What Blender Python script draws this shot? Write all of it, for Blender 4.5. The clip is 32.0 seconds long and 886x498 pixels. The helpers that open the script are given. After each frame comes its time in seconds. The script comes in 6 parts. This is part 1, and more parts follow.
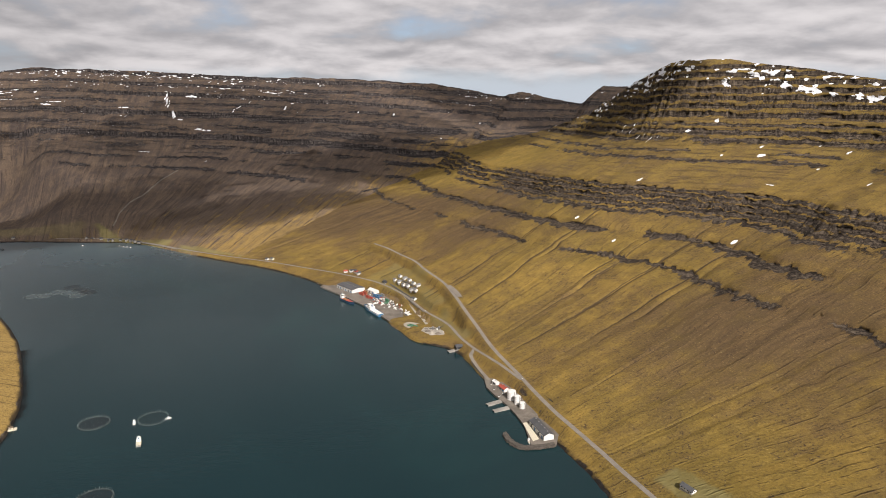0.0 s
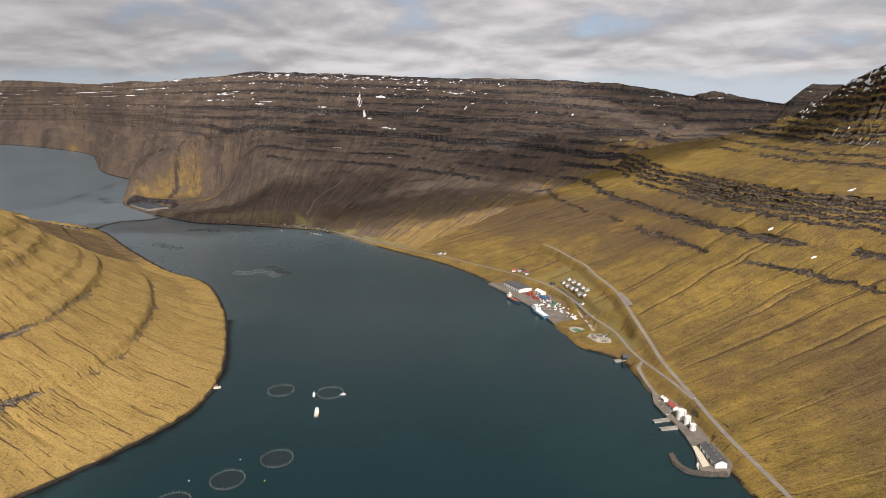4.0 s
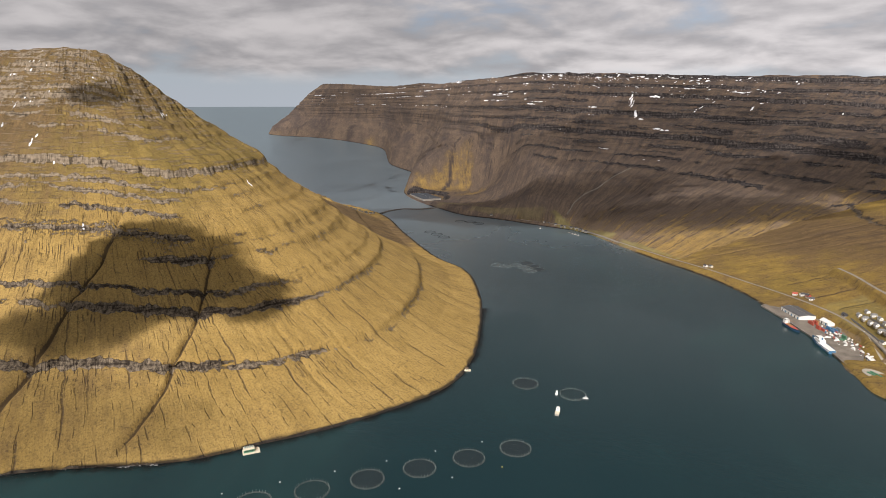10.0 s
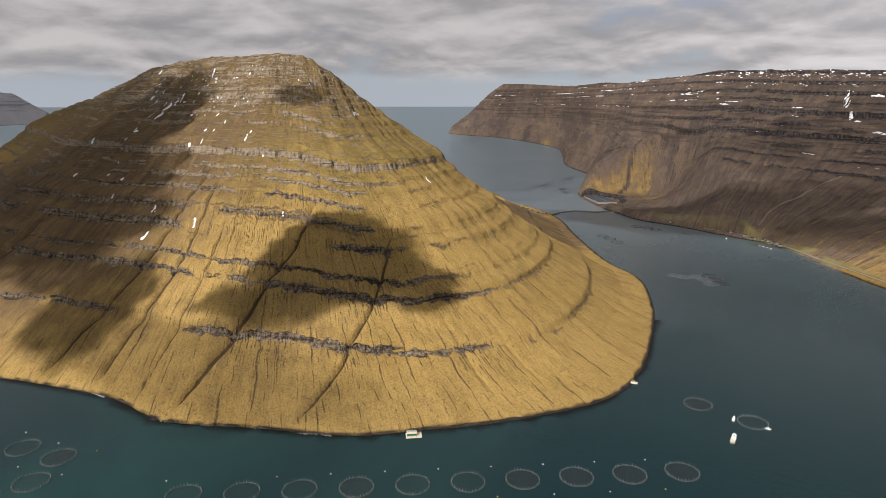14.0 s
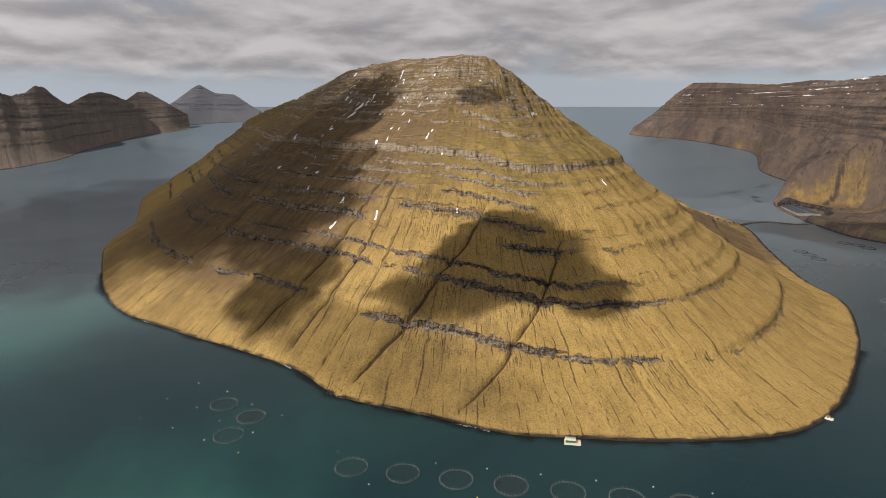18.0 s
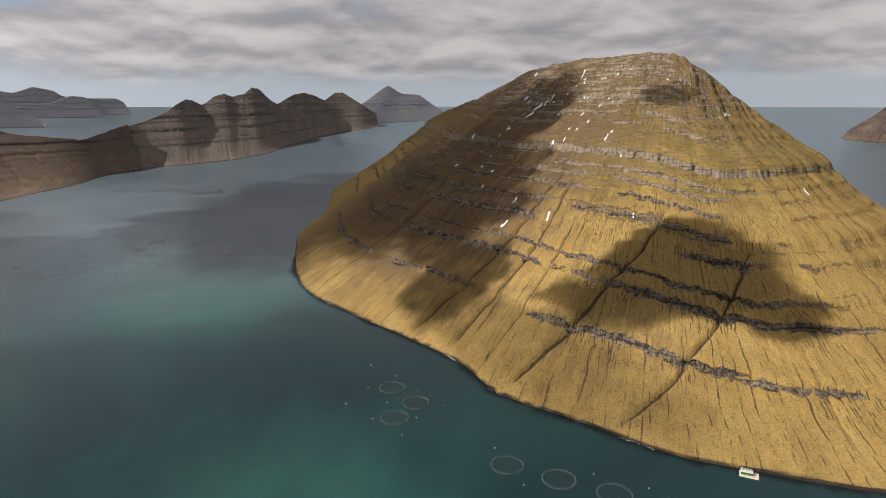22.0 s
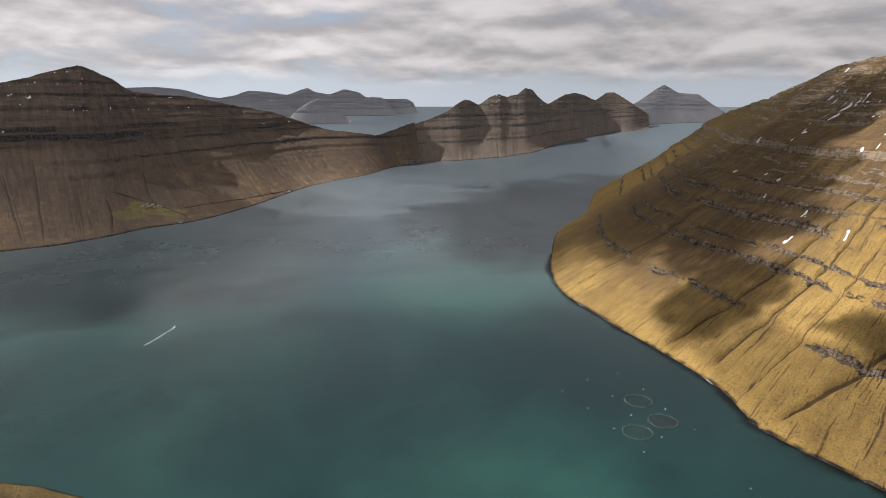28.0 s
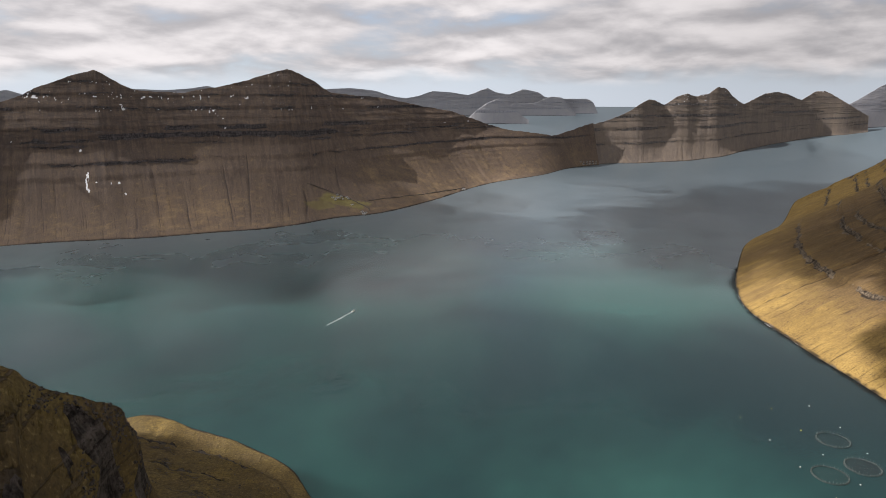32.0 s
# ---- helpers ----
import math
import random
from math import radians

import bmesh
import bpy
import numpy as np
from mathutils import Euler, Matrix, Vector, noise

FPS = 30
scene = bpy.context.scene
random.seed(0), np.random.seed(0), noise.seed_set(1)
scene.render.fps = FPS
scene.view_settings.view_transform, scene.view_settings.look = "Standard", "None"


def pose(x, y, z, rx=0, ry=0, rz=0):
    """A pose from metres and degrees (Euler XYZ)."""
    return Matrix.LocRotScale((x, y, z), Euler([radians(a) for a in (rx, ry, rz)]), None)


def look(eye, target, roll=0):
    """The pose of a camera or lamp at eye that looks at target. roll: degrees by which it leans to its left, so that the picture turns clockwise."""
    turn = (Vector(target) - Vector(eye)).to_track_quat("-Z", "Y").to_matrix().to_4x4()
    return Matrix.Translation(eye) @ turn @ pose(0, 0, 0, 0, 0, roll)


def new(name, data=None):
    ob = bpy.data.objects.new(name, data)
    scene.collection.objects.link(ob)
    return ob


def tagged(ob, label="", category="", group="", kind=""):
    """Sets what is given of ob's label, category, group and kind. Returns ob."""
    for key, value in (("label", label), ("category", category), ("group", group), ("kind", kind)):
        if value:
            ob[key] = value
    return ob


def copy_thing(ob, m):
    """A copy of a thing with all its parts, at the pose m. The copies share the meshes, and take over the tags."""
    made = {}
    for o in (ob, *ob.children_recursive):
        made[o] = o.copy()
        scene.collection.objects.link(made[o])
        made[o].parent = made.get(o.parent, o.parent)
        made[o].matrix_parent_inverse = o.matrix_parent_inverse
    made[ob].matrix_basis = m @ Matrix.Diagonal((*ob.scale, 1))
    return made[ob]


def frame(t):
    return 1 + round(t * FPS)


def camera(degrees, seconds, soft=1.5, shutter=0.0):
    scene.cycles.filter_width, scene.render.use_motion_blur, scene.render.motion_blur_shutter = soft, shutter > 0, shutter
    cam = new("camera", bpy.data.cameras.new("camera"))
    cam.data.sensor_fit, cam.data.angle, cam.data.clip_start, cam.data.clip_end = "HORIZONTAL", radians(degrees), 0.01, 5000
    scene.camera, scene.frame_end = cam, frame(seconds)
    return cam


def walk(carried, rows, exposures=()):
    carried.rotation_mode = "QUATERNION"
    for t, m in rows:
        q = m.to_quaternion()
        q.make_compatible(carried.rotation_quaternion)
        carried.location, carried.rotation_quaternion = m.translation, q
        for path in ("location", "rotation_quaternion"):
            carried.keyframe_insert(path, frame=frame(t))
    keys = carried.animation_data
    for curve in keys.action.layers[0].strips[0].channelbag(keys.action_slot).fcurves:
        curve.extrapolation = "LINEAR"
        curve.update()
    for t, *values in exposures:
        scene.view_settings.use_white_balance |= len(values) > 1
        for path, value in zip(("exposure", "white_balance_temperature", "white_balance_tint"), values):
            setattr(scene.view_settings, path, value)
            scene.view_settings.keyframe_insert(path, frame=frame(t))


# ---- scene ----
# ---------------------------------------------------------------- camera
# A drone hangs over a headland above a fjord and turns to its left.
EYE_Z = 450.0
TURN = 3.9337
cam = camera(70.22, 32.0, soft=0.7)
walk(cam, [(t, pose(0, 0, EYE_Z, 90 - 13.10, 0, TURN * t)) for t in range(0, 33, 2)], exposures=[(0, 0.18, 6300, 15), (10, 0.20, 6300, 15), (17, 0.12, 6300, 15), (24, 0.12, 6300, 15), (29, 0.38, 6300, 15), (32, 0.46, 6300, 15)])

# ---------------------------------------------------------------- sky and sun
SUN_AZ, SUN_EL = -158.0, 40.0          # azimuth counted to the left of +y


def polar(az, r):
    return -r * np.sin(np.radians(az)), r * np.cos(np.radians(az))


sx, sy = polar(SUN_AZ, math.cos(radians(SUN_EL)))
SUN_DIR = Vector((sx, sy, math.sin(radians(SUN_EL))))
sun = new("sun", bpy.data.lights.new("sun", "SUN"))
sun.data.energy, sun.data.angle, sun.data.color = 5.0, radians(0.6), (1.0, 0.93, 0.82)
sun.matrix_world = look((0, 0, 3000), Vector((0, 0, 3000)) - SUN_DIR)


class Nodes:
    """Short hand for node trees."""

    def __init__(self, tree):
        self.t = tree
        tree.nodes.clear()

    def add(self, kind, ins=None, **props):
        n = self.t.nodes.new(kind)
        for k, v in props.items():
            setattr(n, k, v)
        for k, v in (ins or {}).items():
            self.plug(n.inputs[k], v)
        return n

    def plug(self, socket, v):
        if isinstance(v, bpy.types.NodeSocket):
            self.t.links.new(v, socket)
        elif isinstance(v, (tuple, list)) and len(v) == 3 and socket.type == "RGBA":
            socket.default_value = (*v, 1)
        else:
            socket.default_value = v

    def math(self, op, a, b=0.0, c=0.0, clamp=False):
        n = self.add("ShaderNodeMath", {0: a, 1: b, 2: c}, operation=op, use_clamp=clamp)
        return n.outputs[0]

    def vec(self, op, a, b=(0, 0, 0)):
        n = self.add("ShaderNodeVectorMath", {0: a}, operation=op)
        self.plug(n.inputs["Scale"] if op == "SCALE" else n.inputs[1], b)
        return n.outputs[0]

    def noise(self, v, scale, detail=3.0, rough=0.55, distort=0.0):
        return self.add("ShaderNodeTexNoise", {"Vector": v, "Scale": scale, "Detail": detail, "Roughness": rough, "Distortion": distort}).outputs["Fac"]

    def step(self, v, lo, hi, a=0.0, b=1.0):
        return self.add("ShaderNodeMapRange", {"Value": v, "From Min": lo, "From Max": hi, "To Min": a, "To Max": b}, interpolation_type="SMOOTHSTEP").outputs[0]

    def mix(self, f, a, b, blend="MIX"):
        n = self.add("ShaderNodeMix", data_type="RGBA", blend_type=blend)
        self.plug(n.inputs[0], f), self.plug(n.inputs[6], a), self.plug(n.inputs[7], b)
        return n.outputs[2]


world = bpy.data.worlds.new("world")
scene.world = world
world.use_nodes = True
W = Nodes(world.node_tree)
sky = W.add("ShaderNodeTexSky", sky_type="NISHITA", sun_disc=False, sun_elevation=radians(SUN_EL), sun_rotation=radians(-SUN_AZ), altitude=400.0)
blue = W.vec("SCALE", sky.outputs[0], 0.10)
dirn = W.add("ShaderNodeTexCoord").outputs["Generated"]
sep = W.add("ShaderNodeSeparateXYZ", {0: dirn})
rise = W.math("ADD", W.math("MAXIMUM", sep.outputs[2], 0.0), 0.20)
flat = W.add("ShaderNodeCombineXYZ", {0: W.math("DIVIDE", sep.outputs[0], rise), 1: W.math("DIVIDE", sep.outputs[1], rise), 2: 0.0}).outputs[0]
deck = W.noise(flat, 0.70, 3.0, 0.45, 0.3)
billow = W.noise(flat, 1.75, 7.0, 0.50, 0.2)
lower = W.noise(W.vec("SCALE", flat, 1.045), 1.75, 5.0, 0.50, 0.2)
wisp = W.noise(W.vec("MULTIPLY", dirn, (7.0, 7.0, 11.0)), 1.0, 7.0, 0.58, 0.2)
mass = W.math("MULTIPLY_ADD", wisp, 0.18, W.math("MULTIPLY_ADD", billow, 0.50, W.math("MULTIPLY", deck, 0.40)))
cover = W.math("MULTIPLY", W.step(mass, 0.33, 0.52), W.step(W.math("MULTIPLY_ADD", wisp, 0.06, sep.outputs[2]), 0.052, 0.086, 0.0, 1.0))
lit = W.math("MULTIPLY", W.math("SUBTRACT", billow, lower), 0.7)          # tops catch the sun, bellies stay grey
bright = W.step(W.math("ADD", lit, W.math("MULTIPLY_ADD", wisp, 0.25, W.math("MULTIPLY_ADD", billow, 0.45, W.math("MULTIPLY", deck, 0.35)))), 0.34, 0.74)
cloud_colour = W.mix(bright, (0.38, 0.370, 0.364), (0.72, 0.690, 0.655))
overhead = W.step(sep.outputs[2], 0.20, 0.60, 1.0, 0.45)          # the deck is thicker and greyer overhead
cloud_colour = W.vec("SCALE", cloud_colour, overhead)
low = W.step(sep.outputs[2], 0.0, 0.10)
clear = W.mix(low, (0.53, 0.58, 0.61), W.mix(0.5, blue, (0.34, 0.46, 0.60)))
sky_all = W.mix(cover, clear, cloud_colour)
wx0, wy0 = polar(72.0, 1.0)
facing = W.math("MULTIPLY_ADD", sep.outputs[0], float(wx0), W.math("MULTIPLY", sep.outputs[1], float(wy0)))
sky_all = W.vec("SCALE", sky_all, W.step(facing, 0.55, 1.0, 1.10, 0.82))        # the deck is thicker over the island
back = W.add("ShaderNodeBackground", {"Color": sky_all, "Strength": 0.85})
W.add("ShaderNodeOutputWorld", {"Surface": back.outputs[0]})

# ---------------------------------------------------------------- numbers helpers


def hash2(ix, iy, seed):
    h = (ix.astype(np.int64) * 374761393 + iy.astype(np.int64) * 668265263 + seed * 1442695041) & 0xFFFFFFFF
    h = ((h ^ (h >> 13)) * 1274126177) & 0xFFFFFFFF
    h = ((h ^ (h >> 16)) * 2246822519) & 0xFFFFFFFF
    return ((h ^ (h >> 15)) & 0xFFFF) / 32767.5 - 1.0


def vnoise(x, y, seed=0):
    """Smooth noise from -1 to 1."""
    x, y = np.broadcast_arrays(np.asarray(x, float), np.asarray(y, float))
    ix, iy = np.floor(x), np.floor(y)
    fx, fy = x - ix, y - iy
    fx, fy = fx * fx * (3 - 2 * fx), fy * fy * (3 - 2 * fy)
    a, b = hash2(ix, iy, seed), hash2(ix + 1, iy, seed)
    c, d = hash2(ix, iy + 1, seed), hash2(ix + 1, iy + 1, seed)
    return (a + (b - a) * fx) * (1 - fy) + (c + (d - c) * fx) * fy


def fbm(x, y, seed=0, octaves=4, gain=0.5):
    total, amp, norm = 0.0, 1.0, 0.0
    for k in range(octaves):
        total = total + amp * vnoise(x * 2 ** k, y * 2 ** k, seed + 17 * k)
        norm += amp
        amp *= gain
    return total / norm


def sstep(v, lo, hi):
    t = np.clip((v - lo) / (hi - lo), 0, 1)
    return t * t * (3 - 2 * t)


def pchip(xs, ys, x):
    """Monotone cubic through the rows."""
    xs, ys = np.asarray(xs, float), np.asarray(ys, float)
    h, d = np.diff(xs), np.diff(ys) / np.diff(xs)
    m = np.zeros_like(ys)
    m[0], m[-1] = d[0], d[-1]
    w1, w2 = 2 * h[1:] + h[:-1], h[1:] + 2 * h[:-1]
    ok = d[1:] * d[:-1] > 0
    with np.errstate(divide="ignore", invalid="ignore"):
        mid = (w1 + w2) / (w1 / d[:-1] + w2 / d[1:])
    m[1:-1] = np.where(ok, mid, 0)
    i = np.clip(np.searchsorted(xs, x) - 1, 0, len(h) - 1)
    t = (x - xs[i]) / h[i]
    return ((1 + 2 * t) * (1 - t) ** 2 * ys[i] + t * (1 - t) ** 2 * h[i] * m[i] + t * t * (3 - 2 * t) * ys[i + 1] + t * t * (t - 1) * h[i] * m[i + 1])


NEAR, FAR = 3000.0, 4880.0


def drawn_in(x, y, z):
    """Places past NEAR metres are drawn in along the line to the middle of the bay, so that the whole distance ends before FAR."""
    r = np.hypot(x, y)
    k = np.maximum(r - NEAR, 0) / 2600.0
    q = np.where(r > NEAR, (NEAR + (FAR - NEAR) * k / (1 + k)) / np.maximum(r, 1), 1.0)
    return x * q, y * q, EYE_Z + (z - EYE_Z) * q


def grid_mesh(name, X, Y, Z, attrs=None, close=False):
    """A mesh of quads over arrays of rows x columns."""
    R, C = X.shape
    me = bpy.data.meshes.new(name)
    me.vertices.add(R * C)
    me.vertices.foreach_set("co", np.stack([X, Y, Z], -1).astype(np.float32).ravel())
    cols = np.arange(C if close else C - 1)
    a = (np.arange(R - 1)[:, None] * C + cols[None, :]).ravel()
    nxt = (np.arange(R - 1)[:, None] * C + ((cols + 1) % C)[None, :]).ravel()
    quads = np.stack([a, nxt, nxt + C, a + C], -1).astype(np.int32)
    me.loops.add(quads.size)
    me.loops.foreach_set("vertex_index", quads.ravel())
    me.polygons.add(len(quads))
    me.polygons.foreach_set("loop_start", np.arange(0, quads.size, 4, dtype=np.int32))
    me.update(calc_edges=True)
    me.polygons.foreach_set("use_smooth", np.ones(len(quads), bool))
    for key, v in (attrs or {}).items():
        me.attributes.new(key, "FLOAT", "POINT").data.foreach_set("value", v.astype(np.float32).ravel())
    return me


# ---------------------------------------------------------------- materials


def material(name):
    m = bpy.data.materials.new(name)
    m.use_nodes = True
    return m, Nodes(m.node_tree)


def hill_material(name, gold, olive, heath, upper, rock_dark, rock_light, snow=True, grain=0.3, runnels=0.85, dash=1.0, specks=0.5, mottle=0.5, pale=0.5, comb=0.35, fat=1.0, bleached=0.0):
    """Winter grass, heath, bare basalt and old snow over a hillside, by the masks that the hill carries."""
    m, N = material(name)
    pos = N.add("ShaderNodeNewGeometry").outputs["Position"]
    attr = {k: N.add("ShaderNodeAttribute", attribute_name=k).outputs["Fac"] for k in ("rock", "snow", "tone", "line", "along", "down", "wet", "high", "field", "drip")}
    run = N.add("ShaderNodeCombineXYZ", {0: attr["along"], 1: attr["down"], 2: 0.0}).outputs[0]
    height = N.add("ShaderNodeSeparateXYZ", {0: pos}).outputs[2]
    broad = N.noise(pos, 0.005, 4.0, 0.6)
    mid = N.noise(pos, 0.022, 6.0, 0.68)
    fine = N.noise(pos, 0.30, 5.0, 0.72)
    sweep = N.noise(N.vec("MULTIPLY", run, (0.06, 0.006, 0)), 1.0, 5.0, 0.62, 0.3)
    hair = N.noise(N.vec("MULTIPLY", run, (0.42, 0.045, 0)), 1.0, 4.0, 0.65, 0.3)
    column = N.noise(N.vec("MULTIPLY", pos, (0.17, 0.17, 0.018)), 1.0, 5.0, 0.66, 0.2)
    layer = N.noise(N.add("ShaderNodeCombineXYZ", {0: N.math("MULTIPLY", attr["along"], 0.010), 1: 0.0, 2: N.math("MULTIPLY", height, 0.24)}).outputs[0], 1.0, 4.0, 0.6)

    def lines(lam, width, length, keep, seed):
        """Thin runnels down the slope, one in each strip of lam metres, broken into dashes."""
        bend = N.noise(N.vec("MULTIPLY", run, (0.02, 0.014, 0)), 1.0, 4.0, 0.6)
        u = N.math("MULTIPLY_ADD", attr["along"], 1.0 / lam, N.math("MULTIPLY_ADD", bend, 12.0 / lam, seed))
        cell = N.math("FLOOR", u)
        rnd = N.add("ShaderNodeTexWhiteNoise", {"W": cell}, noise_dimensions="1D").outputs["Value"]
        off = N.math("MULTIPLY", N.math("ABSOLUTE", N.math("SUBTRACT", N.math("FRACT", u), N.math("MULTIPLY_ADD", rnd, 0.7, 0.15))), lam)
        n = N.noise(N.add("ShaderNodeCombineXYZ", {0: N.math("MULTIPLY", cell, 7.31), 1: N.math("DIVIDE", attr["down"], length), 2: seed}).outputs[0], 1.0, 2.0, 0.6)
        wide = N.math("MULTIPLY", N.step(n, keep, keep + 0.25, 0.6, 1.8), width)
        body = N.add("ShaderNodeMapRange", {"Value": off, "From Min": N.math("MULTIPLY", wide, 0.3), "From Max": wide, "To Min": 1.0, "To Max": 0.0}).outputs[0]
        return N.math("MULTIPLY", body, N.step(n, keep, keep + 0.07))

    thick, thin, fringe = lines(41.0, 1.0 * fat, 85.0 * dash, 0.46, 3.7), lines(13.0, 0.68 * fat, 42.0 * dash, 0.48, 9.1), lines(5.2, 0.8, 24.0 * dash, 0.46, 5.3)
    low = N.math("MULTIPLY_ADD", attr["high"], -0.65, 1.0)
    runnel = N.math("MULTIPLY", N.math("MAXIMUM", thick, N.math("MULTIPLY", thin, 0.8)), N.math("MULTIPLY", low, runnels))
    runnel = N.math("MULTIPLY", runnel, N.step(N.math("MULTIPLY_ADD", fine, 0.5, N.math("MULTIPLY", mid, 0.5)), 0.36, 0.56, 0.35, 1.0))
    hang = N.math("MULTIPLY", fringe, N.step(attr["drip"], 0.15, 0.6, 0.0, min(1.0, 1.3 * runnels)))
    dark = N.mix(0.62, heath, rock_dark)
    grass = N.mix(N.step(N.math("MULTIPLY_ADD", broad, 0.45, N.math("MULTIPLY_ADD", mid, 0.3, N.math("MULTIPLY", sweep, 0.25))), 0.41, 0.60), gold, olive)
    grass = N.mix(N.math("MULTIPLY", attr["high"], N.step(mid, 0.3, 0.6, 0.55, 1.0)), grass, upper)
    patch = N.math("MULTIPLY_ADD", mid, mottle, N.math("MULTIPLY_ADD", sweep, comb, N.math("ADD", attr["tone"], 0.5 * (0.35 - comb))))
    moor = N.mix(N.step(N.math("MULTIPLY_ADD", sweep, 0.55, N.math("MULTIPLY", mid, 0.45)), 0.40, 0.60), N.mix(0.45, heath, rock_dark), N.mix(0.16, heath, gold))
    grass = N.mix(N.step(patch, 0.44, 1.0), grass, moor)
    grass = N.mix(N.step(hair, 0.42, 0.70, 0.0, grain * 0.7), grass, dark)
    grass = N.mix(N.step(fine, 0.48, 0.66, 0.0, grain * 1.5), grass, dark)
    grass = N.mix(N.step(fine, 0.45, 0.30, 0.0, 0.14), grass, (0.75, 0.6, 0.3))
    cluster = N.math("MULTIPLY", N.step(N.noise(pos, 0.22, 3.0, 0.6), 0.57, 0.65, 0.0, specks), N.step(mid, 0.47, 0.60))
    grass = N.mix(N.math("MAXIMUM", cluster, N.math("MAXIMUM", runnel, N.math("MULTIPLY", hang, 0.9))), grass, dark)
    light = N.step(N.math("MULTIPLY_ADD", column, 0.5, N.math("MULTIPLY_ADD", layer, 0.35, N.math("MULTIPLY", fine, 0.25))), 0.46 + 0.2 * (0.5 - pale), 0.70 + 0.2 * (0.5 - pale))
    light = N.math("MULTIPLY_ADD", attr["high"], bleached, light, clamp=True)
    stone = N.mix(light, rock_dark, rock_light)
    stone = N.mix(N.math("MAXIMUM", N.step(layer, 0.44, 0.36, 0.0, 0.6), N.step(column, 0.43, 0.35, 0.0, 0.7)), stone, tuple(c * 0.45 for c in rock_dark))
    bare = N.math("MULTIPLY_ADD", N.math("ADD", column, -0.5), 0.75, N.math("MULTIPLY_ADD", N.math("ADD", fine, -0.5), 0.55, N.math("MULTIPLY_ADD", N.math("ADD", layer, -0.5), 0.5, attr["rock"])))
    bare = N.step(bare, 0.36, 0.50)
    col = N.mix(N.math("MULTIPLY", N.step(N.math("MULTIPLY_ADD", fine, 0.5, N.math("MULTIPLY_ADD", hair, 0.7, attr["line"])), 0.98, 1.3), 0.85), grass, N.mix(0.7, heath, rock_dark))
    ledge = N.math("MULTIPLY", N.step(N.math("MULTIPLY_ADD", N.math("ADD", fine, -0.5), 0.25, layer), 0.55, 0.60, 0.0, 0.7), attr["high"])
    col = N.mix(ledge, col, N.mix(0.35, stone, heath))
    col = N.mix(N.math("MULTIPLY", attr["field"], N.step(mid, 0.3, 0.6, 0.75, 1.0)), col, N.mix(N.step(mid, 0.4, 0.6), (0.165, 0.145, 0.058), (0.22, 0.19, 0.08)))
    col = N.mix(bare, col, stone)
    col = N.mix(attr["wet"], col, (0.022, 0.019, 0.017))
    if snow:
        col = N.mix(N.step(attr["snow"], 0.45, 0.55), col, (0.86, 0.88, 0.92))
    rough = N.step(attr["snow"], 0.4, 0.6, 0.92, 0.6)
    relief = N.math("MULTIPLY_ADD", N.math("MAXIMUM", runnel, hang), -0.9, N.math("MULTIPLY_ADD", sweep, -0.5, N.math("MULTIPLY_ADD", hair, -0.25, N.math("MULTIPLY", fine, 0.55))))
    relief = N.math("MULTIPLY_ADD", N.math("MULTIPLY_ADD", column, 1.8, N.math("MULTIPLY", layer, 1.2)), N.math("MAXIMUM", bare, ledge), relief)
    bump = N.add("ShaderNodeBump", {"Height": relief, "Strength": 0.8, "Distance": 3.0})
    b = N.add("ShaderNodeBsdfPrincipled", {"Base Color": col, "Roughness": rough, "Normal": bump.outputs[0], "Specular IOR Level": 0.12})
    N.add("ShaderNodeOutputMaterial", {"Surface": b.outputs[0]})
    return m


# straw, olive, heath, upper grass, dark and light stone
M_ISLAND = hill_material("island_grass", (0.375, 0.255, 0.084), (0.32, 0.214, 0.066), (0.155, 0.102, 0.052), (0.215, 0.157, 0.044), (0.046, 0.036, 0.028), (0.29, 0.235, 0.17), grain=0.34, specks=0.6, dash=0.8, comb=0.8, mottle=0.6, bleached=0.4)
M_SPUR = hill_material("spur_grass", (0.25, 0.175, 0.05), (0.17, 0.13, 0.038), (0.10, 0.072, 0.036), (0.17, 0.13, 0.045), (0.022, 0.019, 0.017), (0.13, 0.11, 0.095), grain=0.45, runnels=0.12, mottle=0.8)
M_EAST = hill_material("east_grass", (0.290, 0.192, 0.046), (0.205, 0.144, 0.034), (0.130, 0.085, 0.046), (0.205, 0.144, 0.042), (0.028, 0.022, 0.018), (0.17, 0.135, 0.100), grain=0.34, specks=0.9, mottle=0.8, dash=0.35, pale=0.4, comb=0.4, fat=1.2, runnels=0.7)
M_PLATEAU = hill_material("plateau_heath", (0.31, 0.205, 0.068), (0.215, 0.147, 0.060), (0.125, 0.096, 0.084), (0.140, 0.117, 0.107), (0.026, 0.023, 0.024), (0.15, 0.13, 0.12), grain=0.42, mottle=0.8, dash=0.7, pale=0.35, runnels=1.0, comb=1.2, fat=1.8)
M_WEST = hill_material("west_heath", (0.31, 0.22, 0.125), (0.225, 0.16, 0.10), (0.13, 0.10, 0.084), (0.112, 0.098, 0.096), (0.045, 0.042, 0.046), (0.135, 0.12, 0.118), grain=0.25, specks=0.5, runnels=0.4, mottle=0.9, fat=2.0, dash=0.6)
# Greyed and lightened: distance haze put into the brown of these peaks.
M_WEST_HAZED = hill_material("west_hazed_slopes", (0.315, 0.249, 0.183), (0.262, 0.210, 0.162), (0.210, 0.173, 0.144), (0.197, 0.166, 0.147), (0.115, 0.105, 0.105), (0.210, 0.189, 0.171), grain=0.15, runnels=0.5, specks=0.2, mottle=0.7)
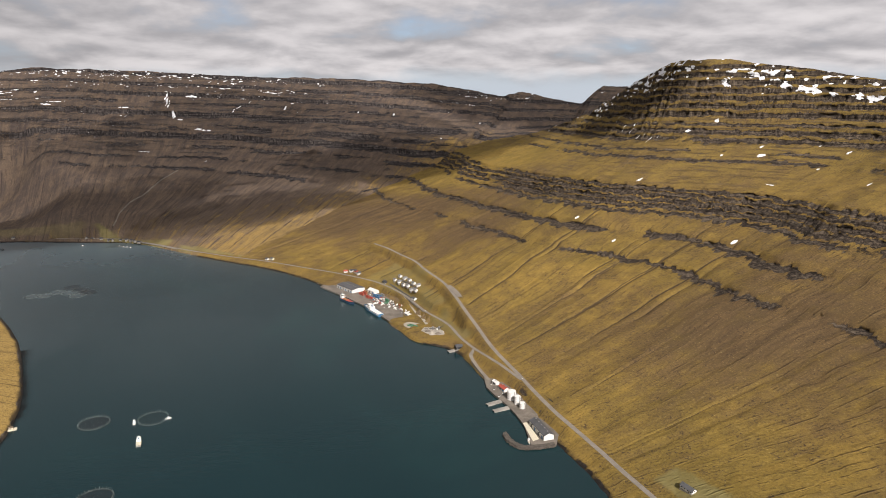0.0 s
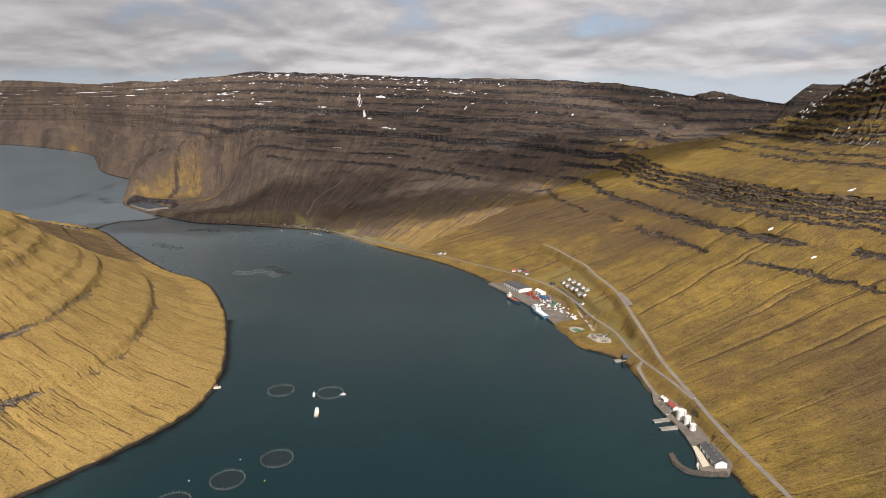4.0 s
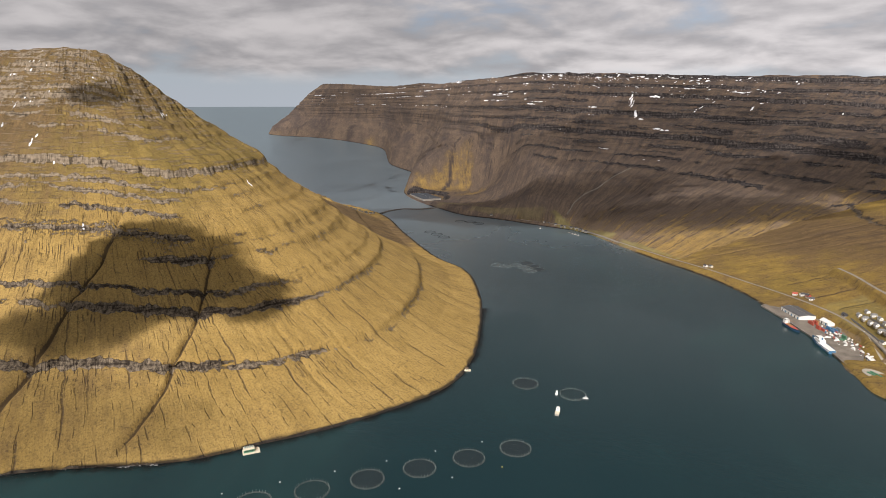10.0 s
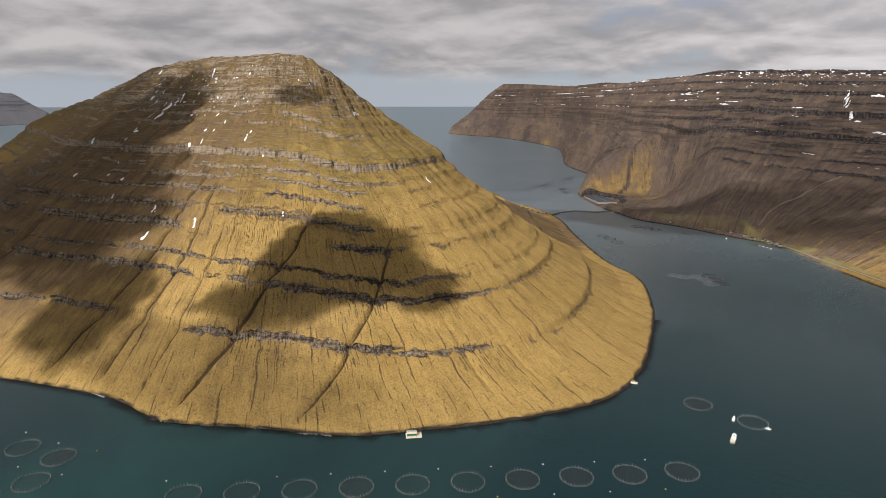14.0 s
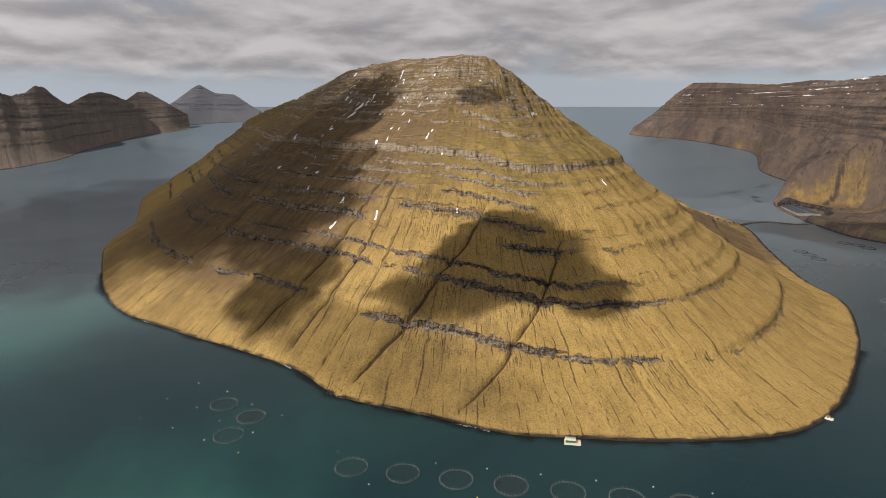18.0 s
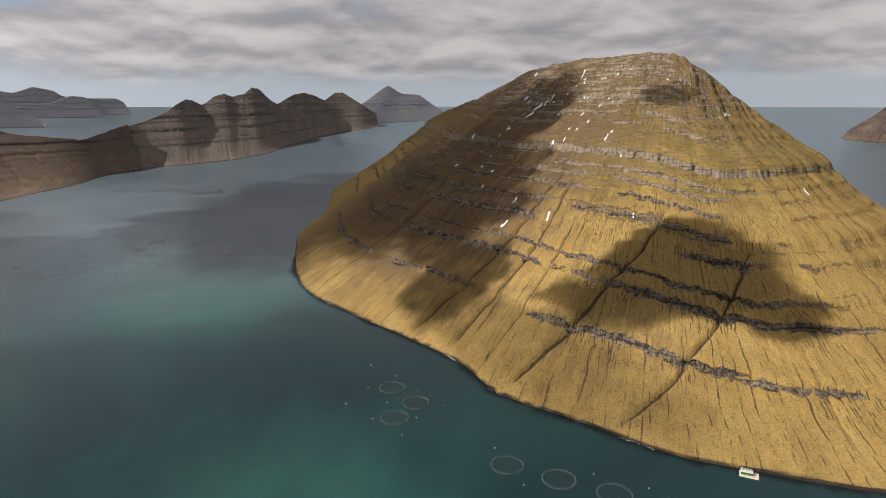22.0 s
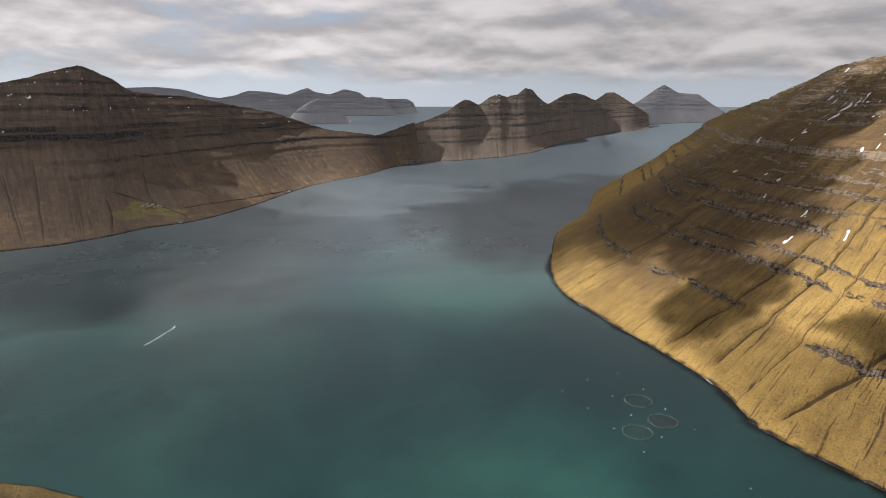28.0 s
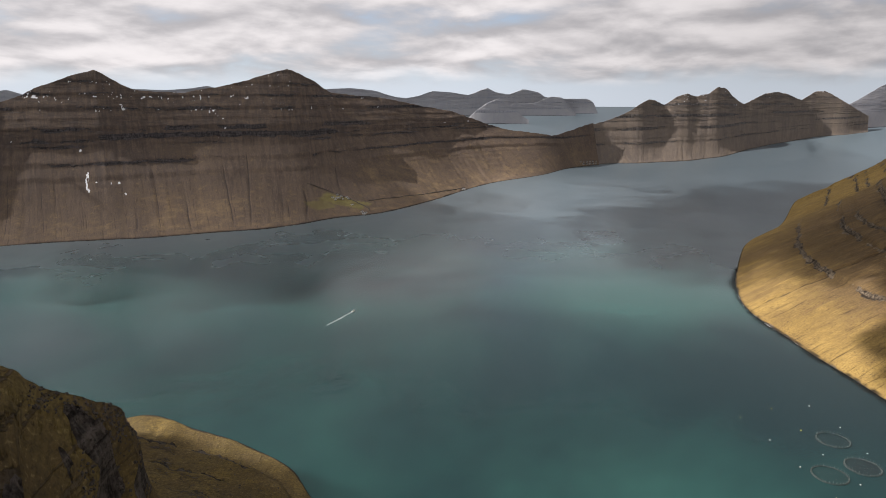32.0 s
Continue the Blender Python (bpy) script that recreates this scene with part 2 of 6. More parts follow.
# Haze is put into these colours: the farthest slopes are paler and bluer.
M_CAPE_HAZED = hill_material("cape_hazed_slopes", (0.235, 0.225, 0.235), (0.205, 0.205, 0.22), (0.175, 0.18, 0.20), (0.18, 0.185, 0.208), (0.125, 0.137, 0.17), (0.18, 0.185, 0.21), snow=False, grain=0.08, specks=0.0, runnels=0.3)
M_FAR_HAZED = hill_material("distant_hazed_slopes", (0.434, 0.427, 0.434), (0.406, 0.406, 0.420), (0.364, 0.374, 0.402), (0.371, 0.385, 0.420), (0.301, 0.315, 0.364), (0.385, 0.399, 0.434), snow=False, grain=0.06, specks=0.0, runnels=0.2, mottle=0.7)


def sea_material():
    m, N = material("sea_water")
    pos = N.add("ShaderNodeNewGeometry").outputs["Position"]
    n1 = N.noise(pos, 0.0016, 4.0, 0.55, 0.6)
    n2 = N.noise(pos, 0.0045, 3.0, 0.5, 0.8)
    flat = N.vec("MULTIPLY", pos, (1, 1, 0))
    outer = N.step(N.add("ShaderNodeSeparateXYZ", {0: pos}).outputs[1], 0.0, -600.0, 0.0, 0.20)
    milky = N.math("ADD", N.math("ADD", n1, outer), -0.12)
    for az, r, size in ((103.0, 740.0, 420.0), (109.0, 1620.0, 620.0)):        # blooms of milky green water in the outer sound
        bx, by = polar(az, r)
        off = N.add("ShaderNodeVectorMath", {0: flat, 1: (float(bx), float(by), 0.0)}, operation="DISTANCE").outputs["Value"]
        milky = N.math("ADD", N.step(off, 0.0, size, 0.28, 0.0), milky)
    col = N.mix(N.step(milky, 0.36, 0.92), (0.0062, 0.024, 0.029), (0.023, 0.088, 0.078))
    # Far water paler, bluer, more reflective: sky sheen and haze put into colour.
    far_sheen = N.add("ShaderNodeAttribute", attribute_name="far_sheen").outputs["Fac"]
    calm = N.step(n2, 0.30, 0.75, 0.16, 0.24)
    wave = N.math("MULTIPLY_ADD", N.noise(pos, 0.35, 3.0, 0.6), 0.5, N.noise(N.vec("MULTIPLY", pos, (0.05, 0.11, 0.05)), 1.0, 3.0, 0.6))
    bump = N.add("ShaderNodeBump", {"Height": wave, "Strength": N.math("MULTIPLY_ADD", far_sheen, -0.17, 0.18), "Distance": 1.0})
    col = N.mix(far_sheen, col, (0.098, 0.140, 0.170))
    calm = N.math("MULTIPLY_ADD", far_sheen, 0.16, calm)
    b = N.add("ShaderNodeBsdfPrincipled", {"Base Color": col, "Roughness": calm, "IOR": N.math("MULTIPLY_ADD", far_sheen, 2.0, 1.30), "Normal": bump.outputs[0]})
    N.add("ShaderNodeOutputMaterial", {"Surface": b.outputs[0]})
    return m


M_SEA = sea_material()


def plain(name, colour, rough=0.7, metal=0.0, vary=0.15, scale=0.5):
    """A painted or mineral surface with a little wear."""
    m, N = material(name)
    pos = N.add("ShaderNodeNewGeometry").outputs["Position"]
    n = N.math("MULTIPLY_ADD", N.noise(pos, scale, 4.0, 0.6), 0.6, N.math("MULTIPLY", N.noise(pos, scale * 7, 3.0, 0.6), 0.4))
    dark = tuple(c * (1 - 2.2 * vary) for c in colour)
    col = N.mix(N.step(n, 0.3, 0.7), dark, tuple(min(1, c * (1 + vary)) for c in colour))
    b = N.add("ShaderNodeBsdfPrincipled", {"Base Color": col, "Roughness": rough, "Metallic": metal})
    N.add("ShaderNodeOutputMaterial", {"Surface": b.outputs[0]})
    return m


def cloud_material():
    m, N = material("cloud_vapour")
    pos = N.add("ShaderNodeTexCoord").outputs["Object"]
    dense = N.add("ShaderNodeAttribute", attribute_name="dense").outputs["Fac"]
    most = N.add("ShaderNodeAttribute", attribute_name="most").outputs["Fac"]
    rag = N.math("MULTIPLY_ADD", N.noise(pos, 0.010, 2.0, 0.5), 0.9, N.math("ADD", dense, -0.45))
    cover = N.math("MULTIPLY", N.math("MULTIPLY", N.step(rag, -0.10, 0.50), N.step(dense, 0.02, 0.32)), most)
    d = N.add("ShaderNodeMixShader", {0: 0.3, 1: N.add("ShaderNodeBsdfDiffuse", {"Color": (0.9, 0.9, 0.9)}).outputs[0], 2: N.add("ShaderNodeBsdfTranslucent", {"Color": (0.9, 0.9, 0.9)}).outputs[0]})
    t = N.add("ShaderNodeBsdfTransparent")
    N.add("ShaderNodeOutputMaterial", {"Surface": N.add("ShaderNodeMixShader", {0: cover, 1: t.outputs[0], 2: d.outputs[0]}).outputs[0]})
    return m


M_CLOUD = cloud_material()

# ---------------------------------------------------------------- land
HILLS = {}


def hill(name, rows, ns, nt, mat, label, levels, seed, power=1.0, bulge=30.0, gully=1.0, strata=1.0, snow=0.0, snow_from=250.0,
         tone=0.2, tone_up=0.0, pads=(), ravines=(), crags=(), marks=(), gully_top=0.25, high=(230.0, 330.0), shore_cliff=2.2, rim=0.0, snow_grain=(8.0, 9.0), back=0.6, fall=1.0, ribs=9.0, fields=(), back_rows=15, back_rough=0.0, dip=((0, 0.0),), spots=(), tones=((0, 0.0),), joined=0.0, fade=((0, 1.0),), bed=(), bed_down=0.3):
    """A hillside between a shore line and a crest line. rows: shore azimuth and distance, crest azimuth, distance and
    height, seen from the
    middle of the bay. levels: (height, thickness, steepness) of the basalt steps.
    dip: (row, metres) by which the steps rise or sink along the hill. spots: (x, y, radius, tone, high) where the
    growth differs, and where sun or shade is put into its colour."""
    A = np.array(rows, float)
    k = np.concatenate([[0], np.cumsum(0.5 * np.abs(np.diff(A[:, 0])) + 0.5 * np.abs(np.diff(A[:, 2])) + 0.3)])
    u = np.linspace(0, k[-1], ns)
    az0, r0, az1, r1, z1 = (pchip(k, A[:, j], u) for j in range(5))
    z1 = 0.35 * z1 + 0.65 * np.interp(u, k, A[:, 4])
    x0, y0 = polar(az0, r0)
    x1, y1 = polar(az1, r1)
    xm, ym = 0.6 * x0 + 0.4 * x1, 0.6 * y0 + 0.4 * y1
    sm = np.concatenate([[0], np.cumsum(np.hypot(np.diff(xm), np.diff(ym)))])
    far = np.clip(r0 / 2500.0, 1, 9)
    z1 = z1 + 5 * fbm(sm / 60, sm * 0, seed + 3)
    span = np.hypot(x1 - x0, y1 - y0)
    out = 2.5 * np.clip(6.0 / np.gradient(sm), 0, 1) * fbm(sm / 45, sm * 0, seed + 5)
    # heights remapped so that the steps are steep and the ledges gentle
    zs = np.arange(0, 1400, 0.5)
    grain = strata * (1.6 * np.maximum(0, vnoise(zs / 7.0, zs * 0, seed + 11)) + 2.6 * np.maximum(0, vnoise(zs / 17.0, zs * 0, seed + 12)) ** 2) * sstep(zs, 40, 160)
    steep = 1 + grain
    bands, main = 0 * zs, 0 * zs
    for z, thick, much in levels:
        bump = np.exp(-(((zs - z) / thick) ** 4))
        steep += much * bump
        if thick < 50:
            bands = np.maximum(bands, bump * min(1.0, 0.35 + much / 5.0))
        if much >= 4:
            main = np.maximum(main, np.exp(-(((zs - z) / (thick * 1.5)) ** 4)))
    U = np.cumsum(0.5 / steep)
    bands = np.maximum(bands, np.clip(grain / 3.4, 0, 0.8))

    S = sm[None, :]
    dz = 9 * fbm(sm / 260, sm * 0, seed + 21) + 2.5 * fbm(sm / 35, sm * 0, seed + 22, 2)
    at = np.interp(u, k, np.arange(len(k)))
    sag = -np.interp(at, [d[0] for d in dip], [d[1] for d in dip])
    top = np.interp(z1 + dz + sag, zs, U)
    # rows lie closer together on the steep steps
    even = np.linspace(0, 1, nt)
    want = np.empty((nt, ns))
    for j in range(ns):
        zz = np.linspace(0, z1[j] + dz[j] + sag[j], 500)
        uu = np.interp(zz, zs, U) / top[j]
        want[:, j] = np.interp(even, 0.5 * uu + 0.5 * zz / zz[-1], uu)
    want[0], want[-1] = 0, 1
    swell = lambda t: bulge / np.maximum(z1, 60) * 4 * t * (1 - t) * fbm((x0 + (x1 - x0) * t) / 480, (y0 + (y1 - y0) * t) / 480, seed + 41, 2, 0.35)
    t = want ** (1 / power)
    t = np.clip(want - swell(t), 0, 1) ** (1 / power)
    wob = fbm(S / 90, t * 3, seed + 31, 3)
    X = x0 + (x1 - x0) * t
    Y = y0 + (y1 - y0) * t
    tt = np.clip(t ** power + swell(t), 0, 1.0)
    D = dz * t + sag * np.clip(t * 9, 0, 1)
    Zs = np.maximum(np.interp(top * tt, U, zs) - D, 0)
    Zl = z1 * tt
    m = 0.15 + 0.85 * sstep(fbm(S / (130 * far), Zs / 28, seed + 51, 4, 0.6), -0.22 - joined, 0.16 - joined)
    m = np.maximum(m, 0.95 * np.interp(Zs + D, zs, main) * sstep(fbm(S / (60 * far), Zs / 40, seed + 52, 3), -0.55, -0.2))
    m = m * np.interp(at, [d[0] for d in fade], [d[1] for d in fade])
    Z = Zl + (Zs - Zl) * 0.92
    rag = 5.0 * fbm(S / (16 * far), Z / 14, seed + 53, 3) + 2.0 * vnoise(S / (5 * far), Z / 9, seed + 54)
    cliff = np.interp(Z + D + rag, zs, bands) * m
    for lo, hi, much in crags:
        band = sstep(Z, lo, lo + 18) * (1 - sstep(Z, hi - 12, hi))
        cliff = np.maximum(cliff, band * much * (0.55 + 0.8 * fbm(S / (48 * far), (Z + D) / 4.5, seed + 55, 4, 0.6)))
    # gullies that run down the slope
    line = 0 * Z
    ds = np.gradient(sm)[None, :]
    for lam, depth, width, keep in ((230.0, 9.0, 4.2, -0.05), (88.0, 4.5, 3.2, -0.1), (37.0, 2.4, 2.6, -0.1)):
        n = vnoise(S / (lam * far) + 0.22 * wob * (60 / lam) ** 0.5 + 7.0, t * 0.4 + 3.3, seed + int(lam))
        slope = np.abs(np.gradient(n, axis=1) / ds)
        g = np.exp(-(np.abs(n) / np.maximum(slope, 1e-5) / (width * far)) ** 2) * sstep(slope * lam * far, 0.5, 1.1)
        g = g * sstep(vnoise(S / (lam * far * 2.1), t * 2.6, seed + 61 + int(lam)), keep - 0.3, keep + 0.25)
        env = np.clip(t * 9, 0, 1) * (1 - (1 - gully_top) * sstep(t + 0.1 * wob, 0.42, 0.62)) * np.clip((1.02 - t) * 5, 0, 1)
        Z = Z - gully * depth * g * env * np.minimum(far, 3)
        line = np.maximum(line, g * env * (1.0 if lam > 80 else 0.8) * min(1.0, 1.6 * gully))
    for row, lean, depth, width, lo, hi in ravines:
        mid = np.interp(row + lean * t, at, sm) + 14 * fbm(t * 4, t * 0 + row, seed + 77, 3) + 4 * fbm(t * 30, t * 0 + row, seed + 78, 2)
        width = width * 0.6 * (1 + 0.35 * vnoise(t * 24, t * 0 + row, seed + 79))
        g = np.exp(-np.abs((S - mid) / width) ** 1.3) * sstep(t, lo, lo + 0.06) * (1 - sstep(t, hi - 0.15, hi))
        Z = Z - depth * g
        line = np.maximum(line, 1.05 * np.exp(-((S - mid) / (width * 0.7)) ** 2) * sstep(t, lo, lo + 0.06) * (1 - sstep(t, hi - 0.15, hi)))
    # ribs on the cliffs, hummocks elsewhere
    rib = vnoise(S / (6.5 * far), Z / 30, seed + 71) + 0.7 * vnoise(S / (15 * far), Z / 40, seed + 72) + 0.8 * vnoise(S / (38 * far), Z / 60, seed + 73)
    ux, uy = (x1 - x0) / span, (y1 - y0) / span
    chimney = np.clip(1 - np.abs(vnoise(S / (40 * far) + 0.25 * wob, Z / 160, seed + 74)) * 5, 0, 1) + 0.6 * np.clip(1 - np.abs(vnoise(S / (17 * far) + 0.3 * wob, Z / 90, seed + 75)) * 4, 0, 1)
    rib = rib * 4.0 - chimney * ribs
    X = X - ux * rib * cliff * far
    Y = Y - uy * rib * cliff * far
    Z = Z + (1.5 * fbm(X / 28, Y / 28, seed + 81, 3) + 0.6 * vnoise(X / 7, Y / 7, seed + 82)) * np.clip(t * 12, 0, 1)
    Z = Z + shore_cliff * (1 - np.exp(-t * span / 5.0)) * (0.7 + 0.6 * vnoise(S / 25, t * 0, seed + 83))
    for px, py, pr, pz, soft in pads:
        c = np.flatnonzero((np.hypot(X - px, Y - py) < pr + soft).any(0))
        if not len(c):
            continue
        c = slice(c[0], c[-1] + 1)
        w = 1 - sstep(np.hypot(X[:, c] - px, Y[:, c] - py), pr, pr + soft)
        rim_ = 1 - sstep(np.hypot(X[:, c] - px, Y[:, c] - py), pr, pr + soft + 12)
        cut = (1.6 if soft < 17 else 0.2 if soft < 100 else 0.0) * sstep(Z[:, c] - pz, 3.0, 9.0) * sstep(rim_, 0.02, 0.12) * (w < 0.995)
        Z[:, c] += (pz - Z[:, c] if soft < 100 else np.minimum(pz - Z[:, c], 0)) * w
        cliff[:, c] = np.maximum(cliff[:, c] * (1 - w), cut)
        line[:, c] *= 1 - w
    if len(bed):
        # the slope meets the roads: level under them, then easing back into the hillside
        bx, by, bz = np.array(bed).T
        near = np.flatnonzero(((X > bx.min() - 40) & (X < bx.max() + 40) & (Y > by.min() - 40) & (Y < by.max() + 40)).ravel())
        for part_ in np.array_split(near, max(1, len(near) // 15000)):
            d2 = (X.flat[part_][:, None] - bx) ** 2 + (Y.flat[part_][:, None] - by) ** 2
            w = 1 / (d2 + 9.0) ** 4
            goal = (w * bz).sum(1) / w.sum(1) - bed_down
            k2 = 1 - sstep(np.sqrt(d2.min(1)), 6.0, 20.0)
            Z.flat[part_] += (goal - Z.flat[part_]) * k2
            cliff.flat[part_] *= 1 - k2
            line.flat[part_] *= 1 - k2
    even_step = np.clip(5.0 / np.gradient(sm), 0, 1)[None, :]
    rock = cliff
    wet = 0.9 * (1 - sstep(Z + 0.8 * even_step * vnoise(S / 9, t * 0, seed + 84), 1.6, 3.2))
    brink = 1 - sstep(t * span, 5.0, 14.0)
    wet = wet * brink
    rock = np.maximum(rock, 0.8 * brink * (1 - sstep(Z + 1.5 * even_step * vnoise(S / 14, t * 0, seed + 85), 0.6, 2.4)))
    sn = 0 * Z - 1
    if snow > 0:
        a = vnoise(S / (snow_grain[0] * far) + 0.4 * wob, Z / snow_grain[1], seed + 91) + 0.5 * vnoise(S / (4.0 * far), Z / 3.5, seed + 92)
        c = fbm(S / (150.0 * far), Z / 70.0, seed + 93, 3)
        under = np.interp(Z + D + 8, zs, bands)
        raw = a * 0.5 + c * 0.35 + 0.25 * under + 0.55 * line + 0.35 * sstep(Z, snow_from, snow_from + 250) - 2.0 * (1 - sstep(Z, snow_from - 40, snow_from + 30)) + 0.5 * sstep(t + 0 * Z, 0.94, 0.99) * rim
        sn = (raw - np.quantile(raw, 1 - snow)) * 3 + 0.5
    for px, py, length, width in marks:
        i, j = np.unravel_index(np.argmin((X - px) ** 2 + (Y - py) ** 2), X.shape)
        spread = ((S - sm[j] + 0.35 * width * wob * 3) / width) ** 2 + ((t - t[i, j]) * span / length) ** 2
        sn = np.maximum(sn, 0.95 - 0.5 * spread + 0.95 * fbm(S / (6.0 * far), Z / 5.0, seed + 94, 3, 0.6))
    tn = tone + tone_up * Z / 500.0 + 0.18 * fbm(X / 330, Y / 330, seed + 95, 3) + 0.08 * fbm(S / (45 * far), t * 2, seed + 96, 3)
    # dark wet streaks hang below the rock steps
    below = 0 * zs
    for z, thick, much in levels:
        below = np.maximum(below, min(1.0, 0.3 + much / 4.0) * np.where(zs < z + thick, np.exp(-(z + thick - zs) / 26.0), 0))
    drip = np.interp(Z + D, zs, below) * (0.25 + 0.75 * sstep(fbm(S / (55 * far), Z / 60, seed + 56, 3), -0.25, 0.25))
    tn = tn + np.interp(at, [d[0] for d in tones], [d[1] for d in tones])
    lift = 0 * Z
    for px, py, pr, more, up in spots:
        w = np.exp(-((X - px) ** 2 + (Y - py) ** 2) / pr ** 2 * (1 + 0.5 * fbm(X / 90, Y / 90, seed + 99, 3)))
        tn, lift = tn + more * w, lift + up * w
    field = 0 * Z
    for px, py, length, width, turn, much in fields:
        q, w = math.cos(radians(turn)), math.sin(radians(turn))
        fx, fy = ((X - px) * q + (Y - py) * w) / length, (-(X - px) * w + (Y - py) * q) / width
        edge = np.maximum(np.abs(fx), np.abs(fy)) + 0.25 * fbm(X / 40, Y / 40, seed + 98, 3)
        field = np.maximum(field, much * (1 - sstep(edge, 0.8, 1.0)))
    hi = np.clip(sstep(Z + 40 * fbm(S / (120 * far), t * 2, seed + 97, 3), *high) + lift, 0, 1)
    Z0 = Z.shape
    # skirt under the water and the far side behind the crest
    Xs, Ys = x0 - ux * (4 + out[None, :]), y0 - uy * (4 + out[None, :])
    X[0], Y[0], Z[0] = X[0] - ux * out, Y[0] - uy * out, -1.0
    b = np.linspace(0, 1, back_rows + 1)[1:, None]
    run = (z1 + 40) / back
    Xb, Yb = X[-1] + ux * run * b, Y[-1] + uy * run * b
    Zb = Z[-1] - (z1 + 40) * (0.35 * b + 0.65 * b * b) * fall
    tail = {}
    if back_rough:
        lumps = fbm(Xb / 34, Yb / 34, seed + 61, 4, 0.55)
        crack = np.abs(fbm(Xb / 22 + 5, Yb / 22, seed + 62, 4, 0.6))
        bare = sstep(fbm(Xb / 30 + 9, Yb / 30, seed + 63, 4, 0.6), 0.16, 0.34)
        Zb = Zb + back_rough * np.minimum(1, b * 8) * (lumps * 3.0 + bare * (1.6 + 3.0 * fbm(Xb / 5, Yb / 5, seed + 64, 3, 0.6)) - 1.5 * (crack < 0.06))
        tail = {"rock": bare, "tone": tone + 0.3 * lumps + 0.25 * fbm(Xb / 60, Yb / 60, seed + 65, 3), "line": 0 * Zb, "down": -b * run / far + 0 * Zb, "wet": 0 * Zb}
    X, Y, Z = np.vstack([Xs, X, Xb]), np.vstack([Ys, Y, Yb]), np.vstack([0 * Xs - 14, Z, Zb])
    ext = lambda v, key="": np.vstack([v[:1], v, tail[key] if key in tail else np.repeat(v[-1:], back_rows, 0)])
    X, Y, Z = drawn_in(X, Y, Z)
    last = nt + 1 if back_rows == 15 else nt + 1 + back_rows
    HILLS[name] = (X[2:last], Y[2:last], Z[2:last])
    me = grid_mesh(name, X, Y, Z, {"rock": ext(rock, "rock"), "snow": ext(sn), "tone": ext(tn, "tone"), "line": ext(line, "line"), "wet": ext(wet, "wet"), "field": ext(field), "drip": ext(drip),
                                    "high": ext(hi), "along": ext(np.broadcast_to(S / far, Z0)), "down": ext(np.broadcast_to(t * span / far, Z0), "down")})
    me.materials.append(mat)
    return tagged(new(name, me), label, "mountain", kind="structure")


ISLAND = [
    (91.5, 4200, 93.6, 4050, 34),
    (94.0, 3800, 90.2, 3700, 215),
    (96.4, 3367, 86.6, 3300, 399),
    (97.2, 2699, 83.9, 2900, 459),
    (99.9, 2144, 80.9, 2600, 523),
    (100.2, 1783, 78.9, 2350, 559),
    (99.6, 1572, 76.9, 2250, 572),
    (94.8, 1308, 74.5, 2150, 584),
    (89.9, 1165, 72.5, 2050, 583),
    (84.8, 1040, 70.5, 1980, 583),
    (81.2, 927, 69.3, 1930, 583),
    (73.9, 858, 68.3, 1890, 581),
    (62.7, 798, 67.4, 1850, 577),
    (52.3, 817, 66.4, 1820, 561),
    (43.3, 879, 64.9, 1800, 530),
    (37.9, 973, 63.2, 1800, 490),
    (35.8, 1143, 60.7, 1800, 430),
    (35.5, 1342, 58.2, 1800, 371),
    (36.7, 1634, 56.1, 1830, 320),
    (39.9, 1830, 54.6, 1870, 261),
    (42.8, 2184, 51.5, 2100, 164),
    (44.6, 2537, 49.3, 2600, 46),
    (47.7, 2831, 51.1, 2900, 52),
]
EAST = [
    (-30.0, 330, -75.0, 1500, 560),
    (-16.4, 678, -60.0, 1700, 575),
    (-12.7, 753, -48.0, 1900, 580),
    (-8.2, 843, -40.0, 1950, 575),
    (-4.1, 970, -34.2, 1980, 507),
    (-0.9, 1096, -28.0, 2000, 544),
    (2.7, 1146, -24.0, 2020, 564),
    (4.6, 1227, -20.8, 2050, 571),
    (7.7, 1383, -19.3, 2080, 564),
    (11.0, 1534, -16.7, 2150, 517),
    (13.8, 1664, -14.5, 2250, 462),
    (17.7, 1808, -12.2, 2400, 403),
    (19.5, 1870, -8.5, 2620, 330),
    (22.0, 1975, -4.0, 2850, 285),
]
PLATEAU = [
    (2.0, 1180, -19.0, 4300, 540),
    (4.6, 1210, -16.2, 4200, 545),
    (6.0, 1300, -13.9, 4100, 550),
    (7.7, 1383, -12.1, 3900, 442),
    (9.8, 1456, -10.7, 3800, 455),
    (11.3, 1545, -7.0, 3600, 506),
    (13.8, 1664, -5.3, 3500, 481),
    (17.7, 1808, 0.7, 3300, 538),
    (22.7, 2022, 8.1, 3200, 558),
    (27.0, 2262, 16.6, 3250, 569),
    (30.4, 2341, 25.7, 3350, 592),
    (34.5, 2463, 28.7, 3450, 597),
    (37.1, 2529, 32.2, 3600, 606),
    (39.1, 2654, 34.7, 3750, 587),
    (42.9, 3246, 37.1, 4300, 591),
    (41.8, 3951, 39.5, 5200, 594),
    (44.2, 4841, 41.4, 5800, 614),
    (44.6, 6141, 43.7, 7000, 618),
    (47.3, 7430, 46.0, 8200, 657),
    (50.7, 8539, 48.2, 9200, 701),
    (53.7, 9160, 49.8, 9800, 714),
    (54.6, 9700, 51.0, 10300, 582),
    (54.4, 10190, 52.6, 10700, 297),
]
